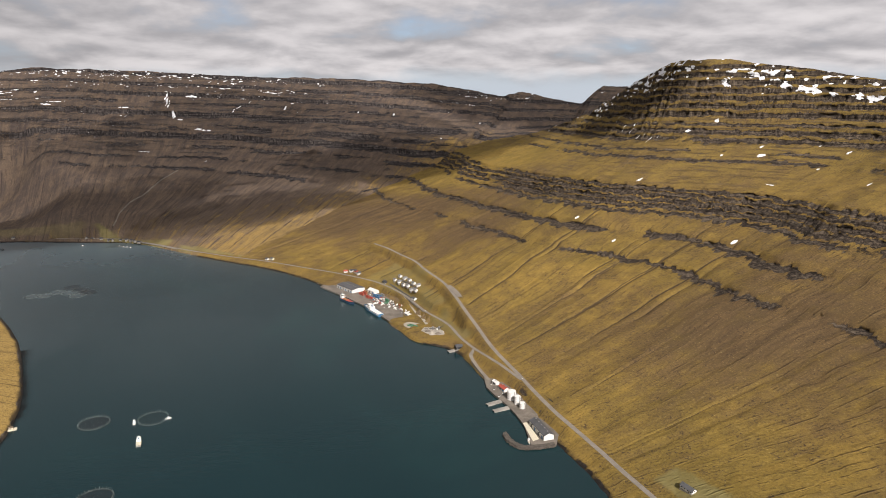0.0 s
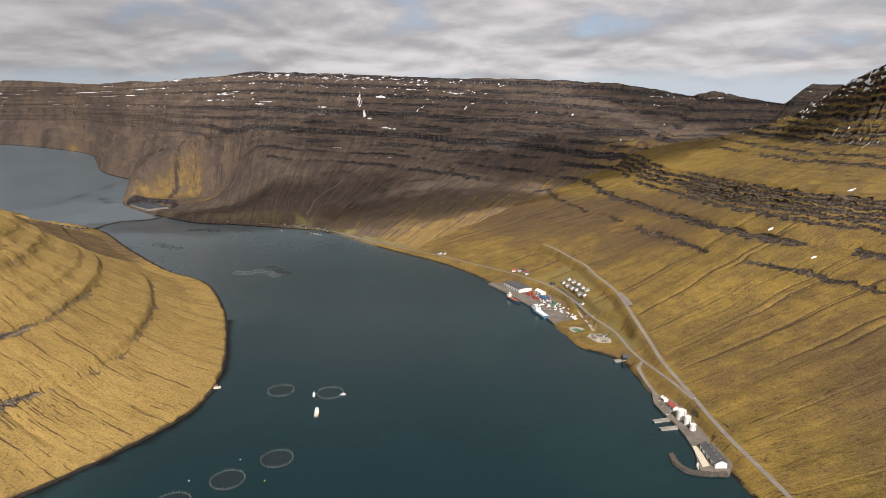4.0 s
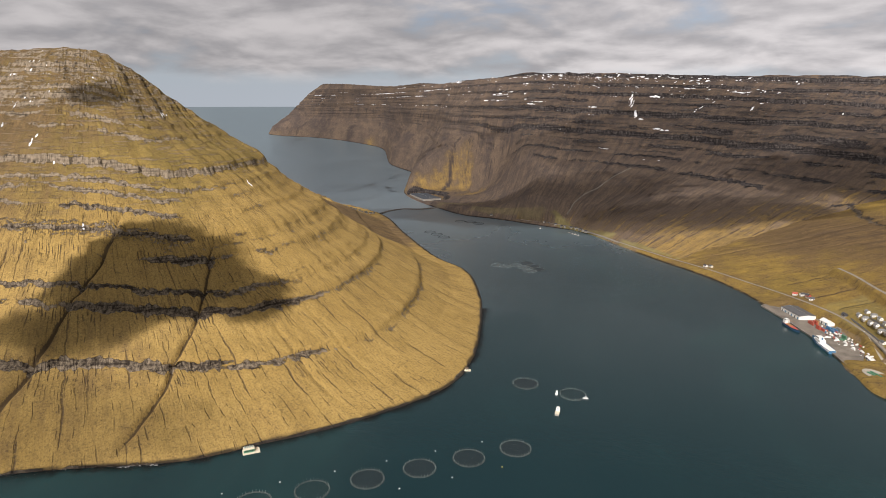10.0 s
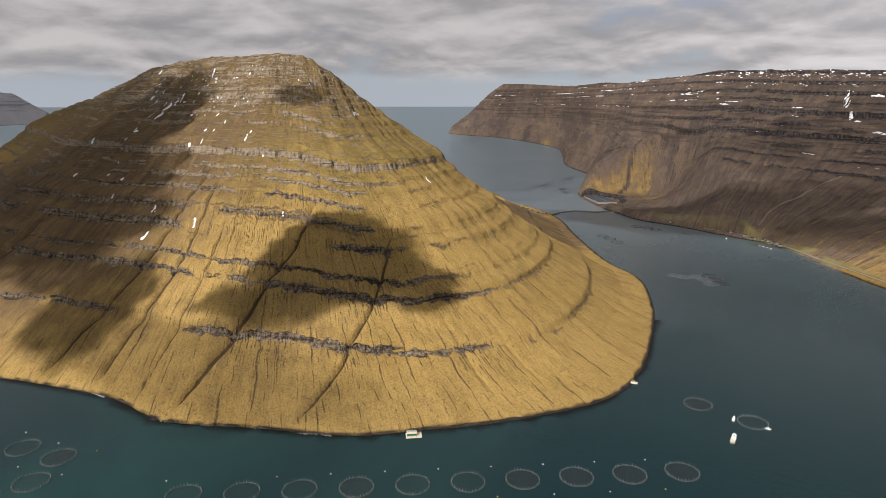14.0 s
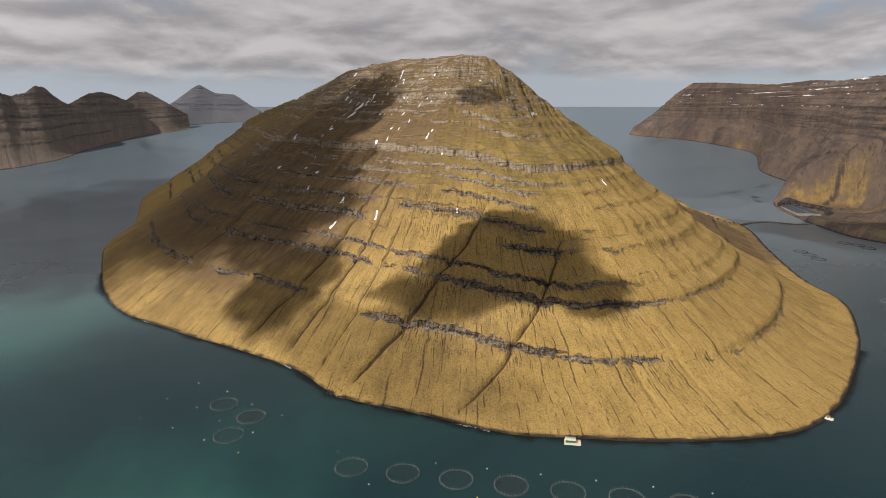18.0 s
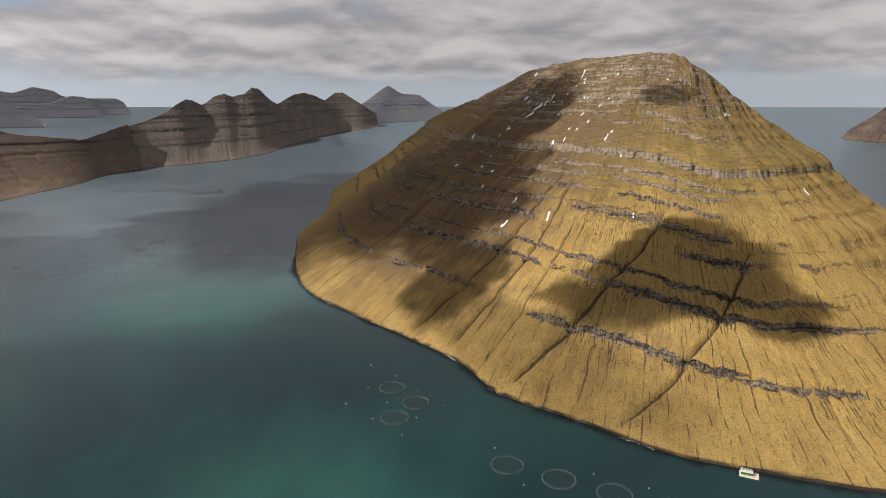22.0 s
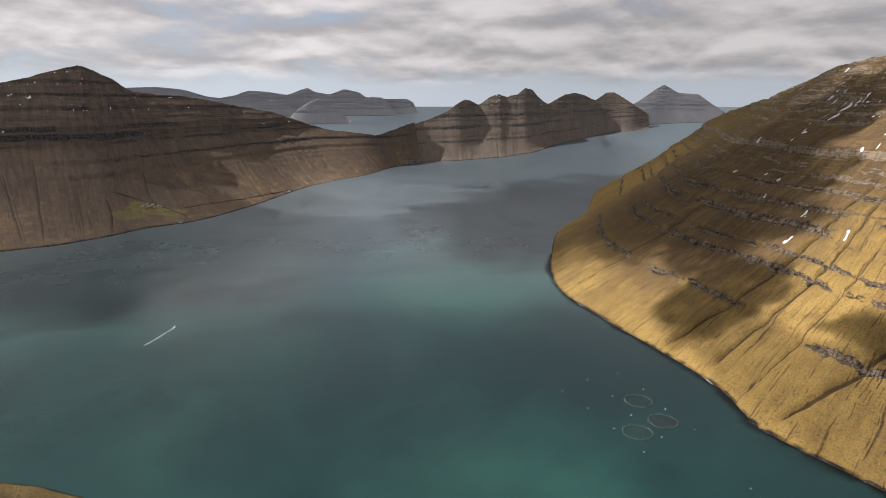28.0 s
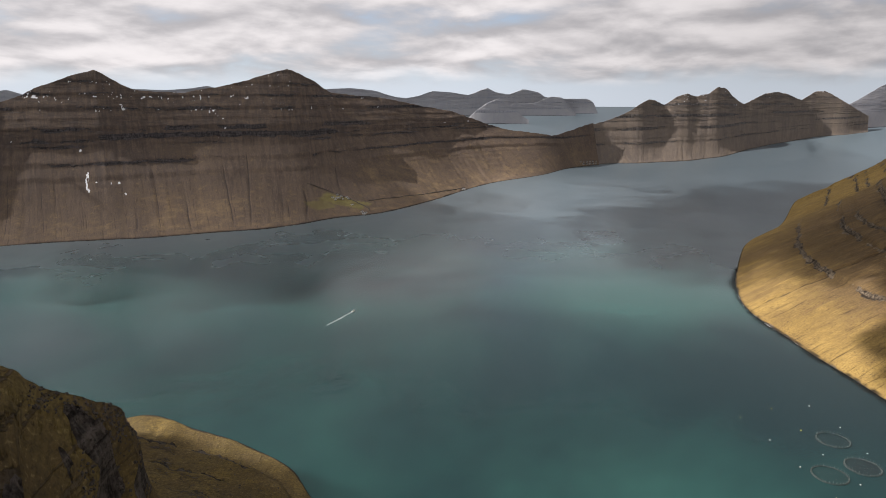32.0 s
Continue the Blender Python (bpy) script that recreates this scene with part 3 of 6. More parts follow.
WEST = [
    (165.0, 2050, 170.0, 3200, 600),
    (161.7, 2424, 160.3, 3300, 453),
    (158.0, 2390, 157.3, 3350, 526),
    (154.1, 2346, 154.0, 3400, 593),
    (150.7, 2318, 151.4, 3450, 507),
    (147.1, 2328, 147.9, 3500, 495),
    (142.9, 2332, 143.4, 3550, 549),
    (138.9, 2401, 139.3, 3600, 622),
    (135.4, 2517, 137.3, 3750, 573),
    (132.3, 2576, 135.9, 3900, 513),
    (127.1, 2910, 131.1, 4200, 473),
    (121.5, 3592, 125.1, 4600, 385),
    (116.9, 4061, 120.5, 4700, 263),
    (114.5, 4525, 116.1, 4650, 219),
    (112.0, 4822, 112.7, 5300, 289),
]
WEST_NORTH = [
    (113.0, 4716, 114.6, 4900, 241),
    (111.1, 4934, 111.8, 5612, 289),
    (109.6, 4978, 109.9, 5747, 366),
    (108.6, 5020, 108.7, 5859, 448),
    (108.1, 5056, 108.2, 6030, 474),
    (107.6, 5100, 107.7, 6141, 466),
    (106.6, 5180, 107.0, 6343, 426),
    (105.7, 5260, 106.0, 6389, 500),
    (104.8, 5344, 105.2, 6449, 527),
    (104.2, 5440, 104.6, 6603, 505),
    (103.4, 5611, 103.6, 6694, 530),
    (102.4, 5804, 102.9, 6856, 592),
    (101.9, 5964, 102.4, 7106, 588),
    (101.2, 6300, 101.6, 7474, 490),
    (100.3, 6868, 100.9, 7826, 432),
    (99.2, 7500, 99.5, 8343, 545),
    (98.2, 8081, 98.6, 8849, 572),
    (97.6, 8400, 97.8, 9266, 545),
    (96.6, 9103, 96.9, 9957, 480),
    (95.8, 9700, 96.0, 10497, 598),
    (95.2, 10092, 95.4, 10753, 608),
    (93.8, 10691, 93.8, 11212, 429),
    (92.3, 11935, 92.4, 12600, 230),
]
NORTH_CAPE = [
    (94.5, 11808, 94.1, 14500, 345),
    (93.5, 13001, 93.1, 15000, 520),
    (92.0, 14085, 91.4, 15500, 834),
    (90.5, 14933, 90.1, 16000, 658),
    (89.3, 15418, 88.7, 16400, 635),
    (88.1, 15939, 87.7, 16800, 443),
    (87.1, 16485, 86.6, 17200, 227),
]
SPUR = [
    (188, 520, 186, 330, 338),
    (175, 520, 174, 330, 338),
    (163, 520, 162.9, 330, 331),
    (157, 510, 160.8, 330, 322),
    (153, 490, 157.5, 340, 306),
    (150, 470, 155.0, 350, 292),
    (147, 440, 154.4, 345, 275),
    (143, 400, 153.9, 325, 245),
    (138, 350, 152.0, 270, 205),
]
SHELF = [
    (180, 930, 185, 420, 190),
    (166, 960, 172, 410, 185),
    (158, 965, 167, 400, 180),
    (153.4, 962, 163, 390, 170),
    (149.3, 888, 160, 375, 160),
    (144.2, 800, 157, 360, 150),
    (140.7, 732, 153, 340, 135),
    (139.0, 668, 148, 320, 115),
    (130, 600, 140, 300, 100),
    (118, 560, 128, 280, 90),
]
# old snow that lies in hollows: x, y, half length down the slope, half width
EAST_SNOW = [(807, 1608, 12, 6), (826, 1651, 9, 3), (497, 1583, 16, 4), (385, 1395, 9, 4), (598, 1265, 8, 4), (753, 1440, 7, 7), (330, 1518, 6, 4), (944, 1598, 8, 3), (982, 1537, 9, 4), (886, 1311, 12, 4),
             (885, 1492, 6, 4), (787, 1816, 8, 8), (850, 1802, 7, 12), (911, 1750, 9, 9), (944, 1723, 9, 16), (975, 1711, 8, 10), (1010, 1681, 7, 8), (1056, 1650, 6, 9)]
EAST_SNOW += [(556, 2040, 12, 2), (555, 1972, 12, 2), (563, 1921, 14, 2), (570, 1875, 14, 2), (586, 1860, 10, 2), (585, 1819, 16, 2), (607, 1814, 8, 2), (578, 1936, 8, 2), (678, 1783, 5, 5), (753, 1771, 4, 4), (1086, 1629, 5, 12), (725, 1653, 4, 3)]
EAST_SNOW = [(x, y, a * 0.5, b * 1.15) if b >= 7 else (x, y, a, b) for x, y, a, b in EAST_SNOW]          # rim drifts lie along the ledges
PLATEAU_SNOW = [(-1244, 2904, 30, 2.0), (-1232, 2887, 24, 2.0), (-1215, 2858, 24, 2.0), (-1206, 2836, 18, 3), (-1169, 2795, 12, 3), (-1129, 2768, 8, 7), (-1003, 2743, 4, 16), (-1040, 2744, 4, 14), (-916, 2921, 14, 2.5), (-931, 2869, 14, 2.5), (-879, 2951, 14, 2.5), (-1134, 2945, 4, 24), (-1690, 2812, 5, 24), (-1723, 2797, 4, 18), (-780, 3032, 4, 26), (-1206, 2577, 3, 16), (-1023, 2569, 3, 10), (-968, 2580, 3, 8),
                (-1241, 2894, 24, 2.0), (-1226, 2866, 22, 2.0), (-1208, 2839, 22, 2.0), (-1176, 2808, 8, 4), (-1369, 2779, 4, 22), (-919, 2901, 14, 3), (-714, 2923, 14, 3), (-388, 2942, 6, 3), (182, 3147, 12, 3), (-227, 2970, 10, 3), (-7, 2843, 10, 3)]
ISLAND_SNOW = [(-1982, 410, 14, 3), (-1960, 368, 16, 4), (-1905, 314, 14, 3), (-1852, 280, 8, 4), (-1902, 513, 8, 4), (-1717, 526, 16, 3), (-1731, 484, 12, 3), (-1668, 483, 8, 3), (-1808, 439, 5, 4), (-1503, 267, 14, 3), (-1439, 235, 10, 2.5), (-1368, 316, 7, 3), (-1743, 215, 5, 4), (-1767, 242, 5, 3), (-1883, 191, 5, 4), (-1625, 410, 10, 2), (-1659, 453, 10, 2),
               (-1919, 375, 26, 7), (-1947, 407, 22, 9), (-1940, 429, 16, 6), (-1928, 448, 14, 5), (-1517, 488, 16, 4), (-1538, 507, 12, 4), (-1881, 307, 10, 8), (-1979, 215, 7, 6), (-1491, 268, 10, 4), (-1622, 205, 5, 5),
               (-1935, 539, 12, 4), (-2217, 455, 8, 10), (-1378, 324, 5, 5), (-1224, 458, 5, 3), (-1230, 816, 14, 2.5), (-1674, 232, 6, 6), (-1431, 224, 10, 4), (-1644, 388, 6, 4), (-1678, 436, 8, 4), (-1832, 150, 5, 8)]
WEST_SNOW = [(-1177, -2558, 30, 5), (-1152, -2518, 34, 4), (-1136, -2474, 16, 4), (-1250, -2462, 14, 4), (-1229, -2384, 12, 4), (-1223, -2469, 10, 3), (-1183, -2503, 5, 4), (-1230, -2709, 8, 4)]
HARBOUR = [(-253, 1470, 46, 2.2, 30), (-205, 1430, 52, 2.2, 35), (-158, 1385, 52, 2.2, 35), (-115, 1320, 46, 2.2, 30), (-59, 1222, 44, 5.5, 30),
           (-16, 1185, 42, 7.0, 25), (91, 934, 20, 2.2, 16), (104, 893, 24, 2.2, 16), (118, 861, 24, 2.2, 16), (138, 806, 26, 2.2, 18)]
QUARRY = [(-1870, 2400, 70, 20.0, 270), (-2010, 2420, 50, 20.0, 190), (-1690, 2190, 80, 24.0, 260), (-1560, 2140, 60, 34.0, 220), (-1980, 2285, 92, 3.0, 16), (-1900, 2215, 78, 3.0, 14), (-2045, 2322, 62, 3.0, 14), (-1850, 2190, 58, 3.0, 14)]
# road lines: x, y and height
LOWER_ROAD = [(-1290, 2052, 8), (-1088, 2046, 9), (-959, 1991, 8), (-810, 1898, 9), (-637, 1800, 10), (-502, 1731, 12), (-372, 1647, 15), (-268, 1570, 20),
              (-203, 1518, 22), (-153, 1479, 20), (-93, 1399, 17), (-37, 1279, 16), (10, 1204, 14), (38, 1121, 13), (58, 1080, 12), (82, 1031, 14.5), (100, 998, 14.7), (115, 966, 14.6), (127, 942, 14.4)]
UPPER_ROAD = [(-190, 1705, 69), (-154, 1660, 68), (-103, 1573, 67), (-69, 1520, 65), (-42, 1451, 62), (4, 1356, 55), (27, 1278, 49), (45, 1215, 40), (62, 1163, 31), (90, 1062, 20),
              (121, 973, 14.5), (142, 899, 14), (161, 839, 13.5), (186, 776, 12.5), (202, 735, 12), (218, 690, 12), (237, 638, 13), (262, 560, 15)]
SIDE_ROAD = [(57, 1078, 11.6), (50, 1058, 8.5), (57, 1024, 6.0), (66, 995, 4.0), (76, 966, 3.2)]
LAYBY = [(12, 1345, 54.4), (26, 1310, 52.4), (36, 1275, 49.6)]
YARD_ROAD = [(-88, 1390, 16.6), (-72, 1345, 9.5), (-58, 1300, 6.5), (-45, 1268, 6.2), (-33, 1225, 6.3)]


def along(line, step):
    """Even points on a smooth line through the rows."""
    P = np.array(line, float)
    d = np.concatenate([[0], np.cumsum(np.hypot(np.diff(P[:, 0]), np.diff(P[:, 1])))])
    u = np.linspace(0, d[-1], max(2, int(d[-1] / step)))
    return np.stack([pchip(d, P[:, j], u) for j in range(P.shape[1])], -1)


BED = [tuple(p) for line in (LOWER_ROAD, UPPER_ROAD, SIDE_ROAD, YARD_ROAD) for p in along(line, 7.0)]
CUTS = [(x, y, 9.0, z - 0.3, 6.0) for x, y, z in along(LAYBY, 6.0)]
lowered = lambda pads, by: [(x, y, r, z - by, w) for x, y, r, z, w in pads]
hill("ground_island", ISLAND, 1000, 400, M_ISLAND, "steep island mountain with golden winter grass and stepped basalt bands",
     [(63, 6, 2.8), (117, 6, 2.8), (140, 5, 1.6), (183, 9, 2.0), (215, 5, 1.8), (248, 5, 1.8), (272, 5, 1.5), (292, 5, 1.6), (322, 9, 4.0), (385, 5, 1.8), (410, 6, 2.0), (432, 5, 2.0), (450, 8, 2.4), (470, 5, 2.2), (490, 6, 2.2), (510, 5, 2.0), (525, 6, 2.0), (548, 5, 1.6)],
     100, power=1.02, bulge=16, gully=0.3, strata=0.6, ribs=3.0, tone_up=0.24, snow=0.0016, snow_from=280, snow_grain=(6.0, 11.0), tone=0.02, crags=[(425, 600, 0.62), (108, 148, 0.35), (170, 200, 0.45), (270, 300, 0.3)], marks=ISLAND_SNOW,
     ravines=[(10.05, 3.5, 12, 8, 0.0, 0.55), (11.28, 4.7, 9, 5, 0.0, 0.5), (8.7, 1.0, 9, 6, 0.0, 0.6), (7.95, 1.6, 10, 7, 0.0, 0.62), (6.2, 0.2, 7, 6, 0.0, 0.5), (9.45, 1.0, 6, 4, 0.0, 0.5)],
     # Spots: heath and shade browned into flank and isthmus, sunny face left paler.
     joined=0.12, fade=((12.5, 1.0), (13.4, 0.8), (15, 0.5), (22, 0.45)), dip=((6, 15), (8, 15), (10.4, 13), (11.0, 10), (11.6, 6), (12.5, -10), (13.25, -16), (22, -16)), spots=[(-1720, 1510, 260, 0.75, 0), (-1500, 1440, 170, 0.55, 0), (-1038, 782, 380, -0.3, 0), (-1950, -60, 560, 0.42, 0), (-1520, 150, 230, 0.25, 0), (-1750, 250, 250, 0.2, 0)])
hill("ground_east", EAST, 720, 400, M_EAST, "broad grassy mountainside with dark basalt cliffs and snow under the rim",
     [(122, 4, 1.4), (156, 5, 2.4), (192, 4, 2.2), (204, 5, 4.0), (216, 5, 4.0), (229, 5, 4.0), (241, 4, 3.0), (300, 4, 1.6), (318, 4, 1.2), (346, 6, 4.0), (366, 7, 6.0), (386, 4, 3.5), (410, 8, 9.0), (433, 7, 8.0), (455, 8, 9.0), (476, 7, 8.0), (497, 8, 9.0), (519, 7, 8.0), (540, 7, 8.0), (462, 96, 2.6)],
     200, power=1.0, bulge=14, gully=0.6, strata=0.6, high=(210.0, 330.0), fields=[(280, 640, 45, 22, -65, 0.8), (-100, 1470, 95, 45, -50, 0.45), (15, 1190, 75, 18, -65, 0.45), (-40, 1340, 80, 22, -62, 0.4)], snow=0.009, snow_from=320, rim=0.9, snow_grain=(11.0, 6.0), tone=0.06, pads=HARBOUR + CUTS, bed=BED, crags=[(400, 566, 0.42), (338, 402, 0.4), (190, 250, 0.5), (146, 166, 0.5), (112, 132, 0.35)], marks=EAST_SNOW,
     ravines=[(6.2, 0, 7, 6, 0.3, 0.6), (4.7, 0, 6, 5, 0.2, 0.45), (3.6, 0, 6, 5, 0.2, 0.45)], ribs=9.0, joined=0.22,
     spots=[(-94, 1940, 200, 0.42, 0), (98, 1640, 110, 0.2, 0), (200, 1860, 120, 0.25, 0), (-330, 2080, 240, 0.35, 0), (60, 2250, 260, -0.2, -0.9), (240, 2150, 160, -0.2, -0.6), (420, 1000, 120, 0.14, 0), (580, 840, 220, 0.22, 0), (-240, 1730, 170, -0.12, 0)])
hill("ground_plateau", PLATEAU, 1150, 240, M_PLATEAU, "long dark heather plateau with layered basalt terraces and thin snow",
     [(150, 6, 2.0), (185, 5, 2.0), (225, 5, 2.4), (262, 14, 7.0), (300, 6, 3.0), (350, 11, 5.5), (395, 7, 3.0), (430, 10, 5.0), (475, 8, 4.0), (520, 10, 5.0)],
     300, power=1.0, bulge=24, gully=1.0, strata=1.4, high=(220.0, 330.0), snow=0.006, snow_from=270, rim=0.1, snow_grain=(11.0, 3.0), tone=-0.04, tone_up=1.0, crags=[(240, 570, 0.5)], ribs=8.0, fields=[(-640, 1812, 230, 16, -29, 0.8), (-1010, 2008, 160, 22, -20, 0.8), (-1380, 2064, 170, 16, 4, 0.3), (-1650, 2120, 120, 16, 15, 0.25)], marks=PLATEAU_SNOW, pads=lowered(HARBOUR, 3) + lowered(CUTS, 1.2) + QUARRY, bed=BED, bed_down=0.9,
     dip=((3, -75), (4, -70), (5, -60), (6, -40), (7, -8), (8, 18), (9, 42), (10, 60), (11, 74), (22, 80)),
     # Most negative spots paint sunlit swaths into the slope as gold.
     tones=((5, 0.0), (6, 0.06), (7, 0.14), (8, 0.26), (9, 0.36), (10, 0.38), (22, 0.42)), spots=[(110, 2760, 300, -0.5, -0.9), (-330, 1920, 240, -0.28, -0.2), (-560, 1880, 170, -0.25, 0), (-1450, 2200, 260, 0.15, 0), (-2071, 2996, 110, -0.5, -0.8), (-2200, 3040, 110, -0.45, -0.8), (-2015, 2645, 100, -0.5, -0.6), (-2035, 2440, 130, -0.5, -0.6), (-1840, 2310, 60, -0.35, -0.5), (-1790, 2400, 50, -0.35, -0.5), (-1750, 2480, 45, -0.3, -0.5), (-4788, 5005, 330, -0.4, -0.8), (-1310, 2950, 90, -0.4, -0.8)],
     # Haze put into the rock bands: they weaken towards the far end.
     joined=0.08, fade=((9, 1.0), (11, 0.75), (14, 0.4), (22, 0.25)))
hill("ground_west", WEST, 800, 170, M_WEST, "brown mountain ridge beyond the sound with faint snow patches",
     [(205, 9, 1.2), (300, 16, 3.0), (335, 12, 2.6), (420, 10, 1.8), (480, 8, 1.6), (540, 8, 1.6)],
     400, power=1.2, bulge=40, gully=0.6, strata=0.5, ribs=4.0, fields=[(-1930, -1915, 105, 55, -62, 1.0), (-1800, -1930, 60, 40, 0, 0.7)], snow=0.003, snow_from=260, tone=0.18, tone_up=0.4, marks=WEST_SNOW)
hill("ground_west_north", WEST_NORTH, 420, 100, M_WEST_HAZED, "row of peaked brown mountains along a far shore",
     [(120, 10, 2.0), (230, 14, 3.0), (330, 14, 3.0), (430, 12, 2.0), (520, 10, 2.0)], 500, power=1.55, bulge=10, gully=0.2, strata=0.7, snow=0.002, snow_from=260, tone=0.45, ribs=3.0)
hill("ground_north_cape", NORTH_CAPE, 150, 50, M_CAPE_HAZED, "hazy blue peak at the end of the far island", [(400, 30, 1.0)], 600, bulge=60, tone=0.4, strata=0.3, gully=0.4, ribs=0.0)
hill("ground_spur", SPUR, 520, 220, M_SPUR, "dark grassy spur with rock outcrops close below the drone",
     [(120, 6, 1.0), (215, 10, 3.0), (262, 9, 3.0), (300, 8, 3.0)], 700, power=0.8, bulge=10, gully=0.4, strata=0.9, tone=0.30, crags=[(150, 345, 0.62)], ribs=4.0, back=3.0, fall=0.22, back_rows=150, back_rough=1.0)
hill("ground_shelf", SHELF, 520, 240, M_SPUR, "low sunlit grass shelf above a rocky shore",
     [(22, 4, 1.5), (48, 3, 1.2), (70, 5, 1.4), (96, 4, 1.2), (120, 6, 1.4)], 760, power=1.0, bulge=18, gully=0.15, strata=1.2, tone=0.15, crags=[(8, 200, 0.40)], ribs=3.0, back=3.0, fall=0.3, back_rows=60, back_rough=0.8)


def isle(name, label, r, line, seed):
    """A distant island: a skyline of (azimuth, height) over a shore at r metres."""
    hill(name, [(a, r, a, r + 900, z) for a, z in line], 160, 36, M_FAR_HAZED, label, [(250, 30, 2.0), (450, 30, 2.0), (650, 30, 2.0)], seed, bulge=15, tone=0.4, gully=0.4, strata=0.3, ribs=0.0, back=4.0)


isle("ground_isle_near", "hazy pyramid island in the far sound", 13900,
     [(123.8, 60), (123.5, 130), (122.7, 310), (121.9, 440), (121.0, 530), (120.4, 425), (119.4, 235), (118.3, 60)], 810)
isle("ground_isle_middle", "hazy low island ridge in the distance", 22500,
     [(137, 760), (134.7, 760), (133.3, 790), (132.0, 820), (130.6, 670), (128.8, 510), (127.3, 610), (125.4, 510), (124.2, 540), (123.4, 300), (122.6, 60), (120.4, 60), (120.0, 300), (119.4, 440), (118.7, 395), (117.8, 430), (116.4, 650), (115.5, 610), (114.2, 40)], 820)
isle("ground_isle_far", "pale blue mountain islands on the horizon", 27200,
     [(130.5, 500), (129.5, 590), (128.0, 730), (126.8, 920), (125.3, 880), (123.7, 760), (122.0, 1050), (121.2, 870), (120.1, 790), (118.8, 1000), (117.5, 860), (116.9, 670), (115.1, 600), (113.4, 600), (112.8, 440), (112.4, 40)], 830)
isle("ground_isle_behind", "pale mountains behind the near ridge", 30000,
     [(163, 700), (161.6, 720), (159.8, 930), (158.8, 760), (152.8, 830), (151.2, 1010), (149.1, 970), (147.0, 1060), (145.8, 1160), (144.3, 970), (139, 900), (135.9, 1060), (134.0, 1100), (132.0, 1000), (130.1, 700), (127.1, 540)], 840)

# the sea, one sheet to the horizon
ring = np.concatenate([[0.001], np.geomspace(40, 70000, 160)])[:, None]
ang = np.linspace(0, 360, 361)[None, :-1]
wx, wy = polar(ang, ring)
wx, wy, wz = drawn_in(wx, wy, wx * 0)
sea_mesh = grid_mesh("sea", wx[::-1], wy[::-1], wz[::-1], {"far_sheen": np.broadcast_to(sstep(ring, 1150, 3000), wx.shape)[::-1]}, close=True)
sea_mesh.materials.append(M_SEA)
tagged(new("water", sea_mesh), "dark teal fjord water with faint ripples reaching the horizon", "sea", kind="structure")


def ground_z(x, y, names=("ground_east", "ground_plateau")):
    """The height of the land at a place."""
    best = 0.0
    for n in names:
        X, Y, Z = HILLS[n]
        d = (X - x) ** 2 + (Y - y) ** 2
        i = int(np.argmin(d))
        if d.flat[i] < 400:
            best = max(best, float(Z.flat[i]))
    return best


# ---------------------------------------------------------------- building blocks for things
M_CONCRETE = plain("concrete", (0.30, 0.28, 0.25), 0.9, vary=0.18, scale=0.06)
M_ASPHALT = plain("worn_asphalt", (0.23, 0.205, 0.175), 0.92, vary=0.12, scale=0.08)
M_ESTATE = plain("dark_asphalt", (0.075, 0.072, 0.07), 0.92, vary=0.2, scale=0.1)
M_YARD = plain("gravel_yard", (0.185, 0.160, 0.132), 0.95, vary=0.22, scale=0.05)
M_GRAVEL = plain("pale_gravel", (0.38, 0.345, 0.29), 0.95, vary=0.15, scale=0.1)
M_RUBBLE = plain("basalt_rubble", (0.10, 0.085, 0.07), 0.95, vary=0.3, scale=0.3)
M_OUTCROP = plain("weathered_basalt", (0.085, 0.072, 0.062), 0.95, vary=0.35, scale=0.5)
M_WHITE = plain("white_paint", (0.80, 0.79, 0.76), 0.5, vary=0.06)
M_CREAM = plain("cream_paint", (0.68, 0.62, 0.48), 0.6, vary=0.08)
M_GREY_ROOF = plain("grey_sheet_roof", (0.095, 0.096, 0.10), 0.55, vary=0.12, scale=0.08)
M_HALL_ROOF = plain("blue_grey_sheet_roof", (0.050, 0.060, 0.076), 0.95, vary=0.12, scale=0.05)
M_SLATE = plain("pale_slate_roof", (0.20, 0.20, 0.205), 0.6, vary=0.15)
M_DARK_ROOF = plain("dark_roof", (0.06, 0.06, 0.065), 0.7, vary=0.2)
M_RED = plain("red_paint", (0.42, 0.09, 0.06), 0.55, vary=0.15)
M_BLUE = plain("blue_paint", (0.07, 0.19, 0.34), 0.5, vary=0.12)
M_NAVY = plain("navy_hull", (0.03, 0.07, 0.14), 0.4, vary=0.15)
M_GREEN = plain("green_paint", (0.08, 0.22, 0.13), 0.55, vary=0.15)
M_ORANGE = plain("orange_paint", (0.36, 0.18, 0.07), 0.55, vary=0.12)
M_YELLOW = plain("yellow_plastic", (0.72, 0.55, 0.10), 0.5, vary=0.1)
M_BLACK = plain("black_rubber", (0.025, 0.025, 0.027), 0.7, vary=0.2)
M_STEEL = plain("galvanised_steel", (0.42, 0.42, 0.41), 0.45, 0.6, vary=0.12)
M_WINDOW = plain("dark_window_glass", (0.03, 0.04, 0.05), 0.1, vary=0.05)
M_TIMBER = plain("weathered_timber", (0.20, 0.15, 0.10), 0.85, vary=0.25)
M_POST = plain("pale_green_post", (0.25, 0.31, 0.29), 0.6, vary=0.1)
M_PIPE = plain("float_pipe", (0.11, 0.13, 0.125), 0.6, vary=0.15)


